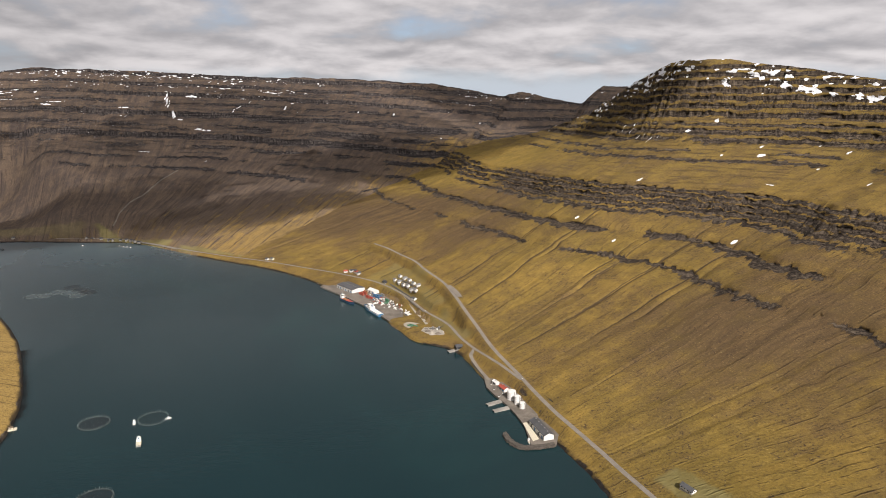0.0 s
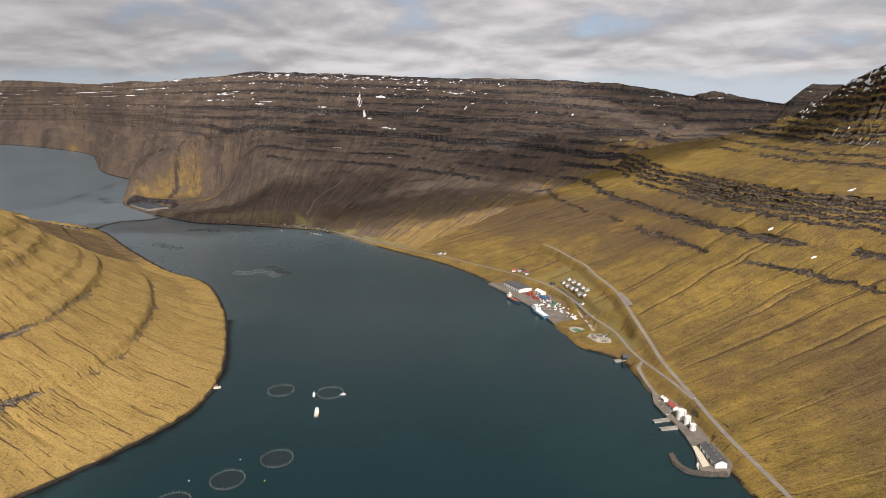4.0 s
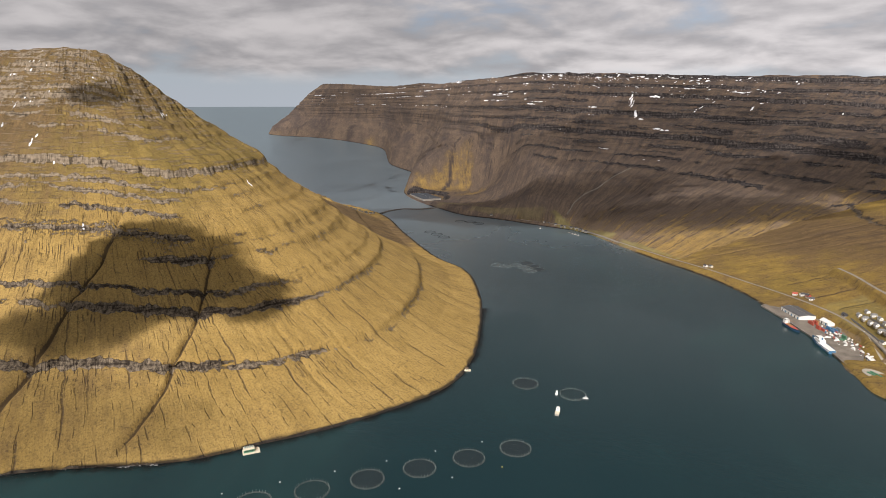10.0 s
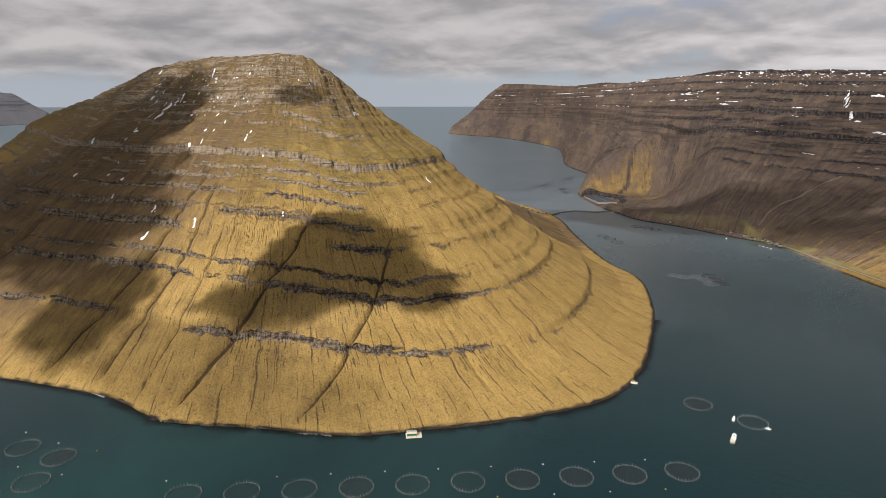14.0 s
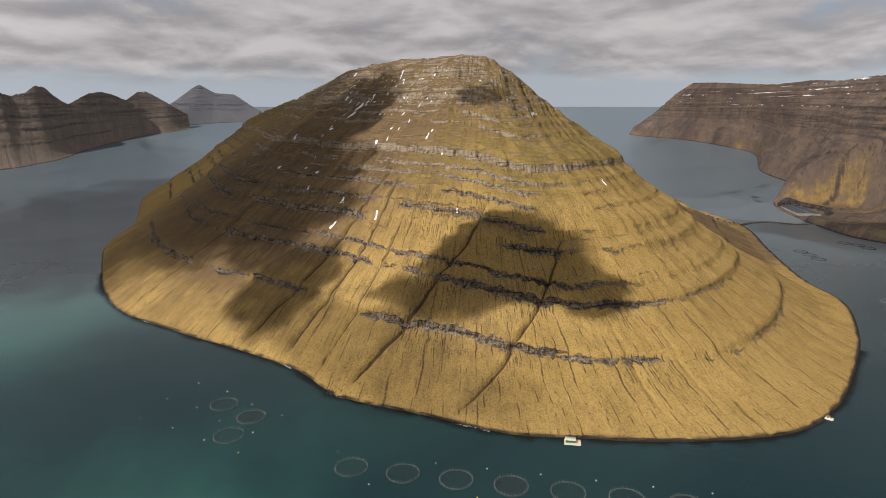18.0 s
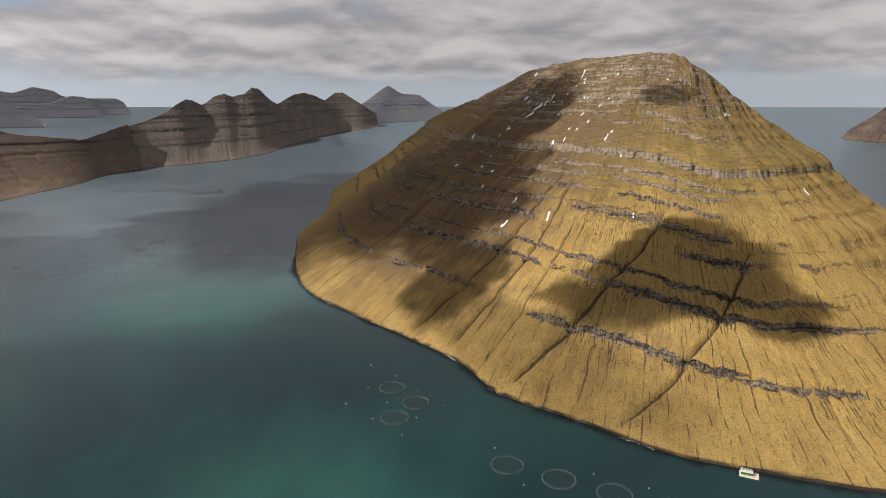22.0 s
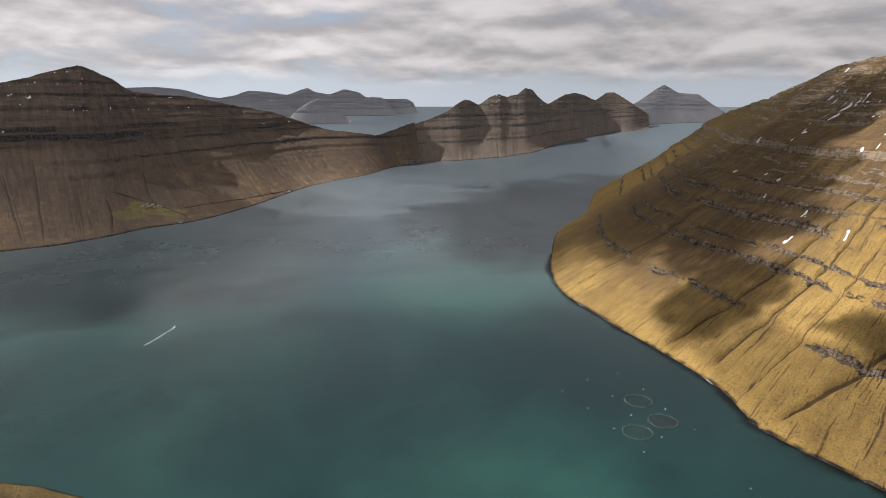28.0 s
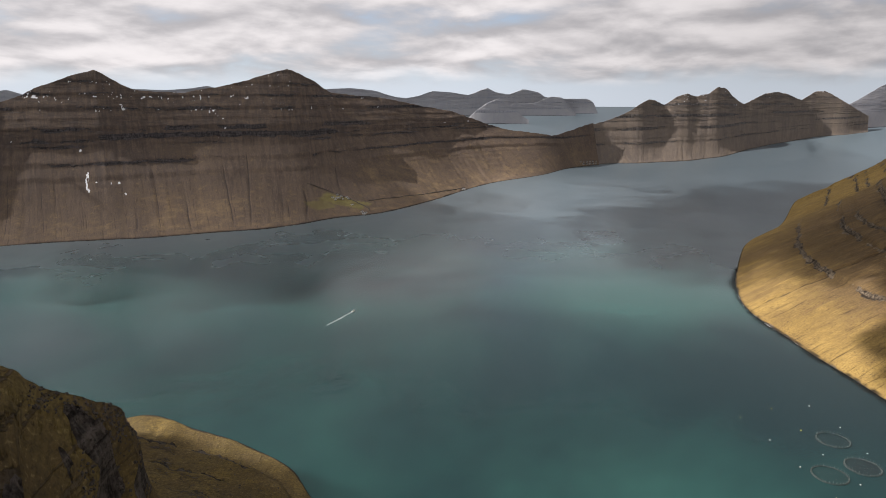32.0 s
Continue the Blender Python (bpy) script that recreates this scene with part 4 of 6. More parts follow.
def net_material(name, colour, cover):
    m, N = material(name)
    pos = N.add("ShaderNodeTexCoord").outputs["Object"]
    d = N.add("ShaderNodeBsdfDiffuse", {"Color": (*colour, 1)})
    t = N.add("ShaderNodeBsdfTransparent")
    f = N.math("MULTIPLY", N.step(N.noise(pos, 0.12, 3.0, 0.6), 0.2, 0.8, 0.7, 1.0), cover)
    N.add("ShaderNodeOutputMaterial", {"Surface": N.add("ShaderNodeMixShader", {0: f, 1: t.outputs[0], 2: d.outputs[0]}).outputs[0]})
    return m


M_NET = net_material("bird_net", (0.06, 0.062, 0.068), 0.30)
M_THIN_NET = net_material("thin_net", (0.07, 0.085, 0.085), 0.12)
M_PALE_NET = net_material("pale_net", (0.20, 0.235, 0.245), 0.24)


def thing(name, label, category, x, y, z, turn=0.0, group="", kind=""):
    ob = tagged(new(name), label, category, group, kind)
    ob.matrix_basis = pose(x, y, z, 0, 0, turn)
    return ob


def part(name, bm, mat, parent, label=""):
    """One mesh under a thing or under a part; bm: a bmesh or a ready mesh."""
    if isinstance(bm, bmesh.types.BMesh):
        me = bpy.data.meshes.new(name)
        bm.to_mesh(me)
        bm.free()
        me.materials.append(mat)
    else:
        me = bm
    ob = new(name, me)
    ob.parent = parent
    return tagged(ob, label) if label else ob


def box(x0, x1, y0, y1, z0, z1, bm=None, bevel=0.0):
    bm = bm or bmesh.new()
    m = Matrix.Translation(((x0 + x1) / 2, (y0 + y1) / 2, (z0 + z1) / 2)) @ Matrix.Diagonal((x1 - x0, y1 - y0, z1 - z0, 1))
    made = bmesh.ops.create_cube(bm, size=1, matrix=m)
    if bevel:
        edges = {e for v in made["verts"] for e in v.link_edges}
        bmesh.ops.bevel(bm, geom=list(edges), offset=bevel, segments=1, affect="EDGES")
    return bm


def tube(x, y, z0, z1, r0, r1=None, seg=20, bm=None, cap=True):
    bm = bm or bmesh.new()
    bmesh.ops.create_cone(bm, segments=seg, radius1=r0, radius2=r0 if r1 is None else r1, depth=z1 - z0, cap_ends=cap,
                          matrix=Matrix.Translation((x, y, (z0 + z1) / 2)))
    return bm


def rod(a, b, r, bm=None, seg=6):
    """A straight bar from a to b."""
    bm = bm or bmesh.new()
    a, b = Vector(a), Vector(b)
    turn = (b - a).to_track_quat("Z", "Y").to_matrix().to_4x4()
    bmesh.ops.create_cone(bm, segments=seg, radius1=r, radius2=r, depth=(b - a).length, cap_ends=True, matrix=Matrix.Translation((a + b) / 2) @ turn)
    return bm


def ring_bm(radius, thick, z, seg=72, side=8, bm=None):
    """A ring of round section."""
    bm = bm or bmesh.new()
    rows = []
    for i in range(seg):
        a = 2 * math.pi * i / seg
        rows.append([bm.verts.new(((radius + thick * math.cos(b)) * math.cos(a), (radius + thick * math.cos(b)) * math.sin(a), z + thick * math.sin(b)))
                     for b in (2 * math.pi * j / side for j in range(side))])
    for i in range(seg):
        for j in range(side):
            bm.faces.new((rows[i][j], rows[(i + 1) % seg][j], rows[(i + 1) % seg][(j + 1) % side], rows[i][(j + 1) % side]))
    return bm


def gable(length, width, eaves, ridge, over=0.5, thick=0.3):
    """A pitched roof slab along x."""
    bm = bmesh.new()
    L, w = length / 2 + over, width / 2 + over
    drop = eaves - over * (ridge - eaves) / (width / 2)
    prof = [(-w, drop), (0, ridge), (w, drop), (w, drop + thick), (0, ridge + thick), (-w, drop + thick)]
    ends = [[bm.verts.new((x, y, z)) for y, z in prof] for x in (-L, L)]
    n = len(prof)
    for i in range(n):
        bm.faces.new((ends[0][i], ends[0][(i + 1) % n], ends[1][(i + 1) % n], ends[1][i]))
    for e in ends:
        bm.faces.new((e[0], e[1], e[4], e[5])), bm.faces.new((e[1], e[2], e[3], e[4]))
    bmesh.ops.recalc_face_normals(bm, faces=bm.faces)
    return bm


def gable_walls(length, width, eaves, ridge, base=-3.0):
    """Walls with pitched ends along x."""
    bm = bmesh.new()
    L, w = length / 2, width / 2
    prof = [(-w, base), (w, base), (w, eaves), (0, ridge), (-w, eaves)]
    ends = [[bm.verts.new((x, y, z)) for y, z in prof] for x in (-L, L)]
    for i in range(5):
        bm.faces.new((ends[0][i], ends[0][(i + 1) % 5], ends[1][(i + 1) % 5], ends[1][i]))
    for e in ends:
        bm.faces.new(e)
    bmesh.ops.recalc_face_normals(bm, faces=bm.faces)
    return bm


def prism(points, z0, z1):
    """A flat plate over a plan outline."""
    bm = bmesh.new()
    low = [bm.verts.new((x, y, z0)) for x, y in points]
    top = [bm.verts.new((x, y, z1)) for x, y in points]
    bm.faces.new(top), bm.faces.new(low[::-1])
    for i in range(len(points)):
        j = (i + 1) % len(points)
        bm.faces.new((low[i], low[j], top[j], top[i]))
    bmesh.ops.recalc_face_normals(bm, faces=bm.faces)
    return bm


def ribbon(line, width, thick, step=4.0, rough=0.0, seed=0):
    """A strip of even width along a line of x, y, z, with sides."""
    P = along(line, step)
    d = np.gradient(P[:, :2], axis=0)
    d /= np.maximum(np.linalg.norm(d, axis=1, keepdims=True), 1e-6)
    nrm = np.stack([-d[:, 1], d[:, 0]], -1)
    half = width / 2 * (1 + rough * vnoise(np.arange(len(P)) * 0.9, np.zeros(len(P)), seed))
    cols = []
    for off, dz in ((1.25, -thick), (1.0, 0.0), (0.0, 0.06), (-1.0, 0.0), (-1.25, -thick)):
        cols.append(np.stack([P[:, 0] + nrm[:, 0] * half * off, P[:, 1] + nrm[:, 1] * half * off, P[:, 2] + dz], -1))
    G = np.stack(cols)
    return G[..., 0], G[..., 1], G[..., 2]


def strip(name, line, width, thick, mat, label, category, kind="structure", **more):
    X, Y, Z = drawn_in(*ribbon(line, width, thick, **more))
    me = grid_mesh(name, X, Y, Z)
    me.polygons.foreach_set("use_smooth", np.zeros(len(me.polygons), bool))
    me.materials.append(mat)
    return tagged(new(name, me), label, category, kind=kind)


# ---------------------------------------------------------------- roads
strip("road_lower", LOWER_ROAD, 6.0, 3.0, M_ASPHALT, "narrow grey coast road above the shore", "road")
strip("road_upper", UPPER_ROAD, 7.0, 3.0, M_ASPHALT, "grey two-lane road climbing the grassy slope", "road")
strip("road_side", SIDE_ROAD, 6.0, 3.0, M_ASPHALT, "short side road down to the tank yard", "road")
strip("road_yard", YARD_ROAD, 6.5, 3.0, M_GRAVEL, "pale gravel access road to the works", "road")
strip("road_track", [(-1073, 2085, 21), (-1087, 2160, 44), (-1098, 2294, 98), (-1068, 2440, 154), (-1040, 2520, 180)], 4.0, 3.0, M_YARD, "straight brown hill track up the heather", "track")
strip("causeway", [(-1830, 1828, 3), (-1850, 1901, 3), (-1846, 1961, 3), (-1777, 2020, 3), (-1745, 2085, 3), (-1700, 2100, 4)], 11.0, 6.0, M_RUBBLE, "dark stone causeway across the sound", "causeway", rough=0.15)
strip("pavement_layby", LAYBY, 11.0, 3.0, M_ASPHALT, "grey lay-by cut beside the upper road", "lay-by")

# ---------------------------------------------------------------- quays
QUAY = [(-306, 1508), (-233, 1427), (-186, 1368), (-137, 1294), (-104, 1240), (-84, 1272), (-88, 1330), (-104, 1362), (-136, 1430), (-178, 1492), (-226, 1528), (-262, 1538), (-300, 1526)]
me = bpy.data.meshes.new("quay")
bm = prism(QUAY, -5.0, 3.0)
bm.to_mesh(me), bm.free()
me.materials.append(M_YARD)
quay = tagged(new("pavement_quay", me), "worn grey-brown harbour quay beside the fjord", "quay", kind="structure")
for a, b in zip(QUAY[:4], QUAY[1:5]):
    va, vb = Vector((*a, 0)), Vector((*b, 0))
    n = max(2, int((vb - va).length / 9))
    side = (vb - va).normalized().cross(Vector((0, 0, 1))) * 0.4
    part("edge_beam", rod((va.x, va.y, 3.1), (vb.x, vb.y, 3.1), 0.45, seg=4), M_CONCRETE, quay, "pale concrete kerb")
    for i in range(n):
        p = va.lerp(vb, (i + 0.5) / n) - side
        part("fender", rod((p.x, p.y, -0.5), (p.x, p.y, 2.6), 0.5, seg=8), M_BLACK, quay)
TANK_YARD = [(68, 985), (70, 938), (81, 911), (97, 878), (107, 849), (116, 813), (117, 783), (119, 757), (152, 764), (160, 790), (146, 832), (134, 866), (124, 900), (110, 936), (94, 966), (82, 986)]
me = bpy.data.meshes.new("yard")
bm = prism(TANK_YARD, -5.0, 3.0)
bm.to_mesh(me), bm.free()
me.materials.append(M_YARD)
tagged(new("pavement_tank_yard", me), "brown gravel yard of the tank depot on the shore", "yard", kind="structure")
for x0, y0, x1, y1, w, mat in ((67, 881, 98, 899, 7, M_CONCRETE), (75, 861, 101, 873, 7, M_CONCRETE), (9, 1091, 30, 1103, 8, M_CONCRETE), (-318, 1548, -262, 1531, 16, M_RUBBLE)):
    strip("jetty", [(x0, y0, 2.0), ((x0 + x1) / 2, (y0 + y1) / 2, 2.2), (x1, y1, 2.6)], w, 4.0, mat, "short pale concrete jetty reaching into the water", "jetty", kind="structure")
strip("breakwater", [(86, 796, 3), (89, 780, 3.2), (98, 766, 3.2), (108, 759, 3.2), (126, 760, 3.2), (150, 766, 3.4)], 7.0, 6.0, M_RUBBLE, "curved rubble breakwater with a flat crest", "breakwater", rough=0.25, step=3.0)
rock_seed = random.Random(5)
rubble = bmesh.new()
for x, y, z in along([(86, 796, 2), (89, 780, 2), (98, 766, 2), (108, 759, 2), (126, 760, 2), (150, 766, 2)], 0.9):
    for s in (-1, 1):
        a = rock_seed.uniform(0, 6.28)
        m = Matrix.Translation((x + rock_seed.uniform(-1, 1) + s * 2.4, y + s * 4.0 + rock_seed.uniform(-1.4, 1.4), z - 0.8 + rock_seed.uniform(-0.8, 0.6))) @ Euler((a, a * 2, a * 3)).to_matrix().to_4x4()
        bmesh.ops.create_icosphere(rubble, subdivisions=1, radius=rock_seed.uniform(0.6, 1.3), matrix=m)
me = bpy.data.meshes.new("rubble")
rubble.to_mesh(me), rubble.free()
me.materials.append(M_RUBBLE)
tagged(new("boulders", me), "dark basalt boulders piled along the breakwater", "boulders", kind="stuff")

# ---------------------------------------------------------------- houses


def house(label, x, y, z, turn, length=10.0, width=7.5, eaves=4.2, ridge=7.0, wall=None, roof=None, group="houses", chimney=True, windows=3, name="house"):
    h = thing(name, label, "house", x, y, z, turn, group)
    part("wall", gable_walls(length, width, eaves, ridge), wall or M_WHITE, h)
    part("roof", gable(length, width, eaves, ridge), roof or M_DARK_ROOF, h)
    part("plinth", box(-length / 2 - 0.1, length / 2 + 0.1, -width / 2 - 0.1, width / 2 + 0.1, -3, 0.5), M_CONCRETE, h)
    pane = None
    for side in (-1, 1):
        for i in range(windows):
            px = (i - (windows - 1) / 2) * length / windows
            y0 = side * (width / 2 + 0.02)
            w = part("window", pane or box(-0.6, 0.6, -0.05, 0.05, -0.7, 0.7), M_WINDOW, h)
            pane = w.data
            w.location = (px, y0, 2.4)
            f = part("frame", box(-0.75, 0.75, -0.03, 0.03, -0.85, 0.85), M_WHITE, w)
    for side in (-1, 1):
        w = part("window", pane, M_WINDOW, h)
        w.matrix_basis = pose(side * (length / 2 + 0.02), 0, 3.6, 0, 0, 90)
    part("door", box(length * 0.2, length * 0.2 + 1.0, -width / 2 - 0.1, -width / 2, 0.4, 2.5), M_TIMBER, h, "dark timber front door")
    if chimney:
        part("chimney", box(-0.4, 0.4, -0.4, 0.4, ridge - 0.5, ridge + 1.1, bevel=0.05), M_CONCRETE, h)
    return h


def on_land(x, y):
    return ground_z(x, y, ("ground_east", "ground_plateau", "ground_island", "ground_west"))


base_house = None
for i, (x, y) in enumerate([(-116, 1466), (-104, 1447), (-93, 1430), (-82, 1411), (-72, 1392), (-62, 1373), (-104, 1476), (-91, 1453), (-79, 1433), (-68, 1412), (-57, 1392)]):
    m = pose(x, y, on_land(x, y) + 0.3, 0, 0, -58 + (90 if i % 3 == 1 else 0))
    if base_house is None:
        base_house = house("white rendered terrace house with pale grey roof on the slope", x, y, m.translation.z, -58, 9.5, 7.0, 4.4, 6.8, M_WHITE, M_SLATE, group="houses of the settlement")
    else:
        copy_thing(base_house, m)
for x, y, t, wall, roof, text in ((-252, 1576, 10, M_WHITE, M_RED, "small white farmhouse with a red roof above the road"), (-236, 1570, 40, M_WHITE, M_DARK_ROOF, "small white farmhouse with a black roof"),
                                  (-223, 1560, -40, M_RED, M_DARK_ROOF, "small red timber farmhouse with a dark roof"), (-214, 1547, 20, M_WHITE, M_GREY_ROOF, "white outbuilding with a grey sheet roof"),
                                  (-142, 1480, -50, M_DARK_ROOF, M_DARK_ROOF, "black tarred house beside the settlement road"), (-65, 1357, -50, M_WHITE, M_GREY_ROOF, "long white garage with a flat grey roof"),
                                  (-502, 1745, -35, M_WHITE, M_DARK_ROOF, "lone white house beside the coast road"), (-487, 1742, -35, M_CREAM, M_GREY_ROOF, "cream barn beside the coast road")):
    house(text, x, y, on_land(x, y) + 0.2, t, group="farm houses", wall=wall, roof=roof)
house("white stone barn with a grey roof on green grass", 278, 634, on_land(278, 634) + 0.3, -62, 17, 8, 3.6, 6.6, M_WHITE, M_GREY_ROOF, "barns", False, 4, "barn")
house("dark tarred boathouse with a steep roof by the jetty", 29, 1099, 4.0, 20, 13, 9, 5.0, 9.0, M_BLACK, M_DARK_ROOF, "boathouses", False, 2, "boathouse")
# a hamlet on the far island shore and cottages along the sounds
hut = croft = None
hamlet = [(-1918, 1745), (-1910, 1762), (-1898, 1772), (-1886, 1776), (-1872, 1786), (-1860, 1797), (-1852, 1808), (-1930, 1733), (-1905, 1750), (-1880, 1790),
          (-1178, 2036), (-1160, 2040), (-1128, 2034), (-1102, 2030), (-1089, 2030), (-1062, 2030), (-1041, 2026), (-1022, 2016), (-1005, 2006), (-985, 1994), (-1423, 2040)]
hamlet += [(-1906, -1948), (-1958, -1967), (-1976, -1950), (-1942, -1941), (-1924, -1958), (-1931, -1876), (-1900, -1790), (-1885, -1772)]
hamlet += [(-1912, -1972), (-1935, -1955), (-1950, -1982), (-1967, -1932), (-1878, -1760), (-1898, -1768), (-2640, -1788), (-2655, -1786)]
hamlet += [(-3427 - 7 * i, -1499 + 6.4 * i + 9 * (i % 2)) for i in range(11)]
for i, (x, y) in enumerate(hamlet):
    z = on_land(x, y)
    if hut is None:
        hut = house("small grey shore cottage with a dark roof", x, y, z, 30, 10, 7, 3.6, 6.4, M_CONCRETE, M_DARK_ROOF, group="shore cottages", chimney=False, windows=2, name="cottage")
    else:
        if y < -1500 and croft is None:
            croft = house("small white croft with a grey roof above the far landing", x, y, z, 30, 11, 7, 3.6, 6.4, M_WHITE, M_SLATE, group="far crofts", chimney=False, windows=2, name="croft")
        else:
            copy_thing(croft if y < -1500 else hut, pose(x, y, z, 0, 0, (i * 47) % 180))


# tracks, lanes and a stone pier on the far shores


def lane(name, line, width, mat, label, names, lift=2.0):
    P = along([(x, y, 0) for x, y in line], 9.0)
    P[:, 2] = [ground_z(x, y, names) for x, y in P[:, :2]]
    P[1:-1, 2] = (P[:-2, 2] + P[1:-1, 2] + P[2:, 2]) / 3
    P[:, 2] += lift
    X, Y, Z = ribbon(P, width, 3.0, step=6.0)
    me = grid_mesh(name, X, Y, Z)
    me.materials.append(mat)
    return tagged(new(name, me), label, "track", kind="structure")


lane("road_track", [(-1109, 2079), (-1112, 2194), (-1087, 2304), (-1065, 2403), (-1044, 2484)], 4.5, M_YARD, "faint gravel track climbing the heather slope", ("ground_plateau",))
lane("road_estate", [(-128, 1470), (-112, 1444), (-90, 1407), (-70, 1370), (-60, 1352)], 5.0, M_ESTATE, "dark asphalt lane along the row of white houses", ("ground_east",), 0.6)
lane("road_estate_back", [(-112, 1472), (-98, 1450), (-85, 1431), (-74, 1411), (-62, 1390)], 4.0, M_ESTATE, "dark asphalt alley between the rows of houses", ("ground_east",), 0.6)
lane("road_west", [(-1880, -2094), (-1945, -2034), (-1976, -1929), (-1960, -1812), (-1930, -1775)], 5.0, M_RUBBLE, "dark walled lane running down to the landing", ("ground_west",))
lane("road_shore", [(-2040, -1880), (-2109, -1870), (-2271, -1852), (-2464, -1830), (-2677, -1800)], 5.0, M_RUBBLE, "narrow dark lane above the far shore", ("ground_west",))
strip("pier_west", [(-1925, -1782, 2.4), (-1895, -1752, 2.4), (-1868, -1748, 2.4)], 9.0, 5.0, M_RUBBLE, "stone landing pier below the far hamlet", "pier", rough=0.2)


# ---------------------------------------------------------------- harbour buildings


def hall(name, label, x, y, z, turn, length, width, eaves, ridge, wall, roof, doors=4, category="warehouse"):
    h = thing(name, label, category, x, y, z, turn)
    part("wall", gable_walls(length, width, eaves, ridge, -2), wall, h)
    part("roof", gable(length, width, eaves, ridge, 0.6, 0.4), roof, h)
    for i in range(doors):
        px = (i + 0.5) / doors * length - length / 2
        d = part("loading_door", box(px - 2.2, px + 2.2, -width / 2 - 0.15, -width / 2, 0, min(4.6, eaves - 0.8), bevel=0.04), M_BLUE if i % 2 else M_GREY_ROOF, h)
        part("window", box(px + 2.9, px + 4.4, -width / 2 - 0.1, -width / 2, eaves - 2.2, eaves - 1.0), M_WINDOW, h)
    n = int(length / 8)
    for i in range(n):
        px = (i + 0.5) / n * length - length / 2
        part("roof_vent", box(px - 0.8, px + 0.8, -0.8, 0.8, ridge + 0.2, ridge + 1.2, bevel=0.1), M_STEEL, h)
        part("downpipe", rod((px, -width / 2 - 0.12, 0), (px, -width / 2 - 0.12, eaves), 0.1), M_STEEL, h)
    return h


hall("warehouse", "long white fish warehouse with a dark grey roof on the quay", -227, 1487, 3.0, -48.5, 68, 36, 8, 10.5, M_WHITE, M_GREY_ROOF, 6)
hall("storage_hall", "white rounded storage hall on the quay", -168, 1458, 3.0, -48, 26, 15, 6, 10, M_WHITE, M_WHITE, 2)
hall("boat_shed", "long grey-roofed boat shed with white gable at the breakwater", 137, 797, 3.0, -73, 46, 15, 7, 10.5, M_WHITE, M_GREY_ROOF, 4, "shed")
hall("depot_office", "red-roofed depot building beside the white tanks", 97, 929, 3.0, -62, 16, 9, 4.5, 7, M_WHITE, M_RED, 2, "building")
hall("pump_house", "white pump house at the tank yard", 86, 951, 3.0, -62, 10, 7, 4, 6, M_WHITE, M_WHITE, 1, "building")
hall("works_office", "white cabin building at the gravel works", -76, 1290, 3.4, -60, 18, 8, 4, 5.5, M_WHITE, M_WHITE, 2, "building")
hall("smolt_hall", "huge low fish-farm hall with a flat blue-grey roof", -1978, 2274, 3.0, -28, 205, 86, 9, 10.5, M_CONCRETE, M_HALL_ROOF, 8)

# quay deck beside the shed
me = bpy.data.meshes.new("deck")
bm = prism([(114, 822), (121, 824), (131, 778), (122, 772)], 2.9, 3.2)
bm.to_mesh(me), bm.free()
me.materials.append(M_CREAM)
tagged(new("pavement_deck", me), "pale sandy loading deck beside the boat shed", "deck", kind="structure")


def tank(x, y, r, h):
    t = thing("storage_tank", "tall white cylindrical oil tank with a shallow cone roof", "tank", x, y, 3.0, 30, "oil tanks")
    part("shell", tube(0, 0, 0, h, r, seg=40), M_WHITE, t)
    part("roof", tube(0, 0, h, h + r * 0.14, r * 1.01, r * 0.1, 40), M_WHITE, t)
    part("base_ring", tube(0, 0, -0.2, 0.5, r + 0.6, seg=40), M_CONCRETE, t)
    part("rail", ring_bm(r - 0.2, 0.07, h + 1.0, 40, 4), M_STEEL, t)
    for k in range(12):
        a = math.pi * k / 6
        part("rail_post", rod(((r - 0.2) * math.cos(a), (r - 0.2) * math.sin(a), h), ((r - 0.2) * math.cos(a), (r - 0.2) * math.sin(a), h + 1.0), 0.05, seg=4), M_STEEL, t)
    part("ladder", box(-0.4, 0.4, -r - 0.25, -r - 0.05, 0, h + 1), M_STEEL, t)
    for k in range(3):
        part("hoop", ring_bm(r, 0.08, h * (k + 1) / 4, 40, 4), M_STEEL, t)
    return t


tank(106, 897, 6.8, 13.5), tank(113, 881, 4.8, 13.0), tank(119, 867, 4.4, 9.0)


def container(mat, label, x, y, z, turn):
    c = thing("container", label, "container", x, y, z, turn, "stacked containers")
    part("body", box(-6.05, 6.05, -1.2, 1.2, 0.08, 2.55, bevel=0.04), mat, c)
    ribs = None
    for s in (-1, 1):
        for i in range(9):
            r = part("rib", ribs or box(-0.18, 0.18, -0.05, 0.05, 0.25, 2.4), mat, c)
            ribs = r.data
            r.location = (-5.2 + i * 1.3, s * 1.23, 0)
        part("door_bar", box(6.05, 6.12, s * 0.5 - 0.05, s * 0.5 + 0.05, 0.3, 2.4), M_STEEL, c)
    return c


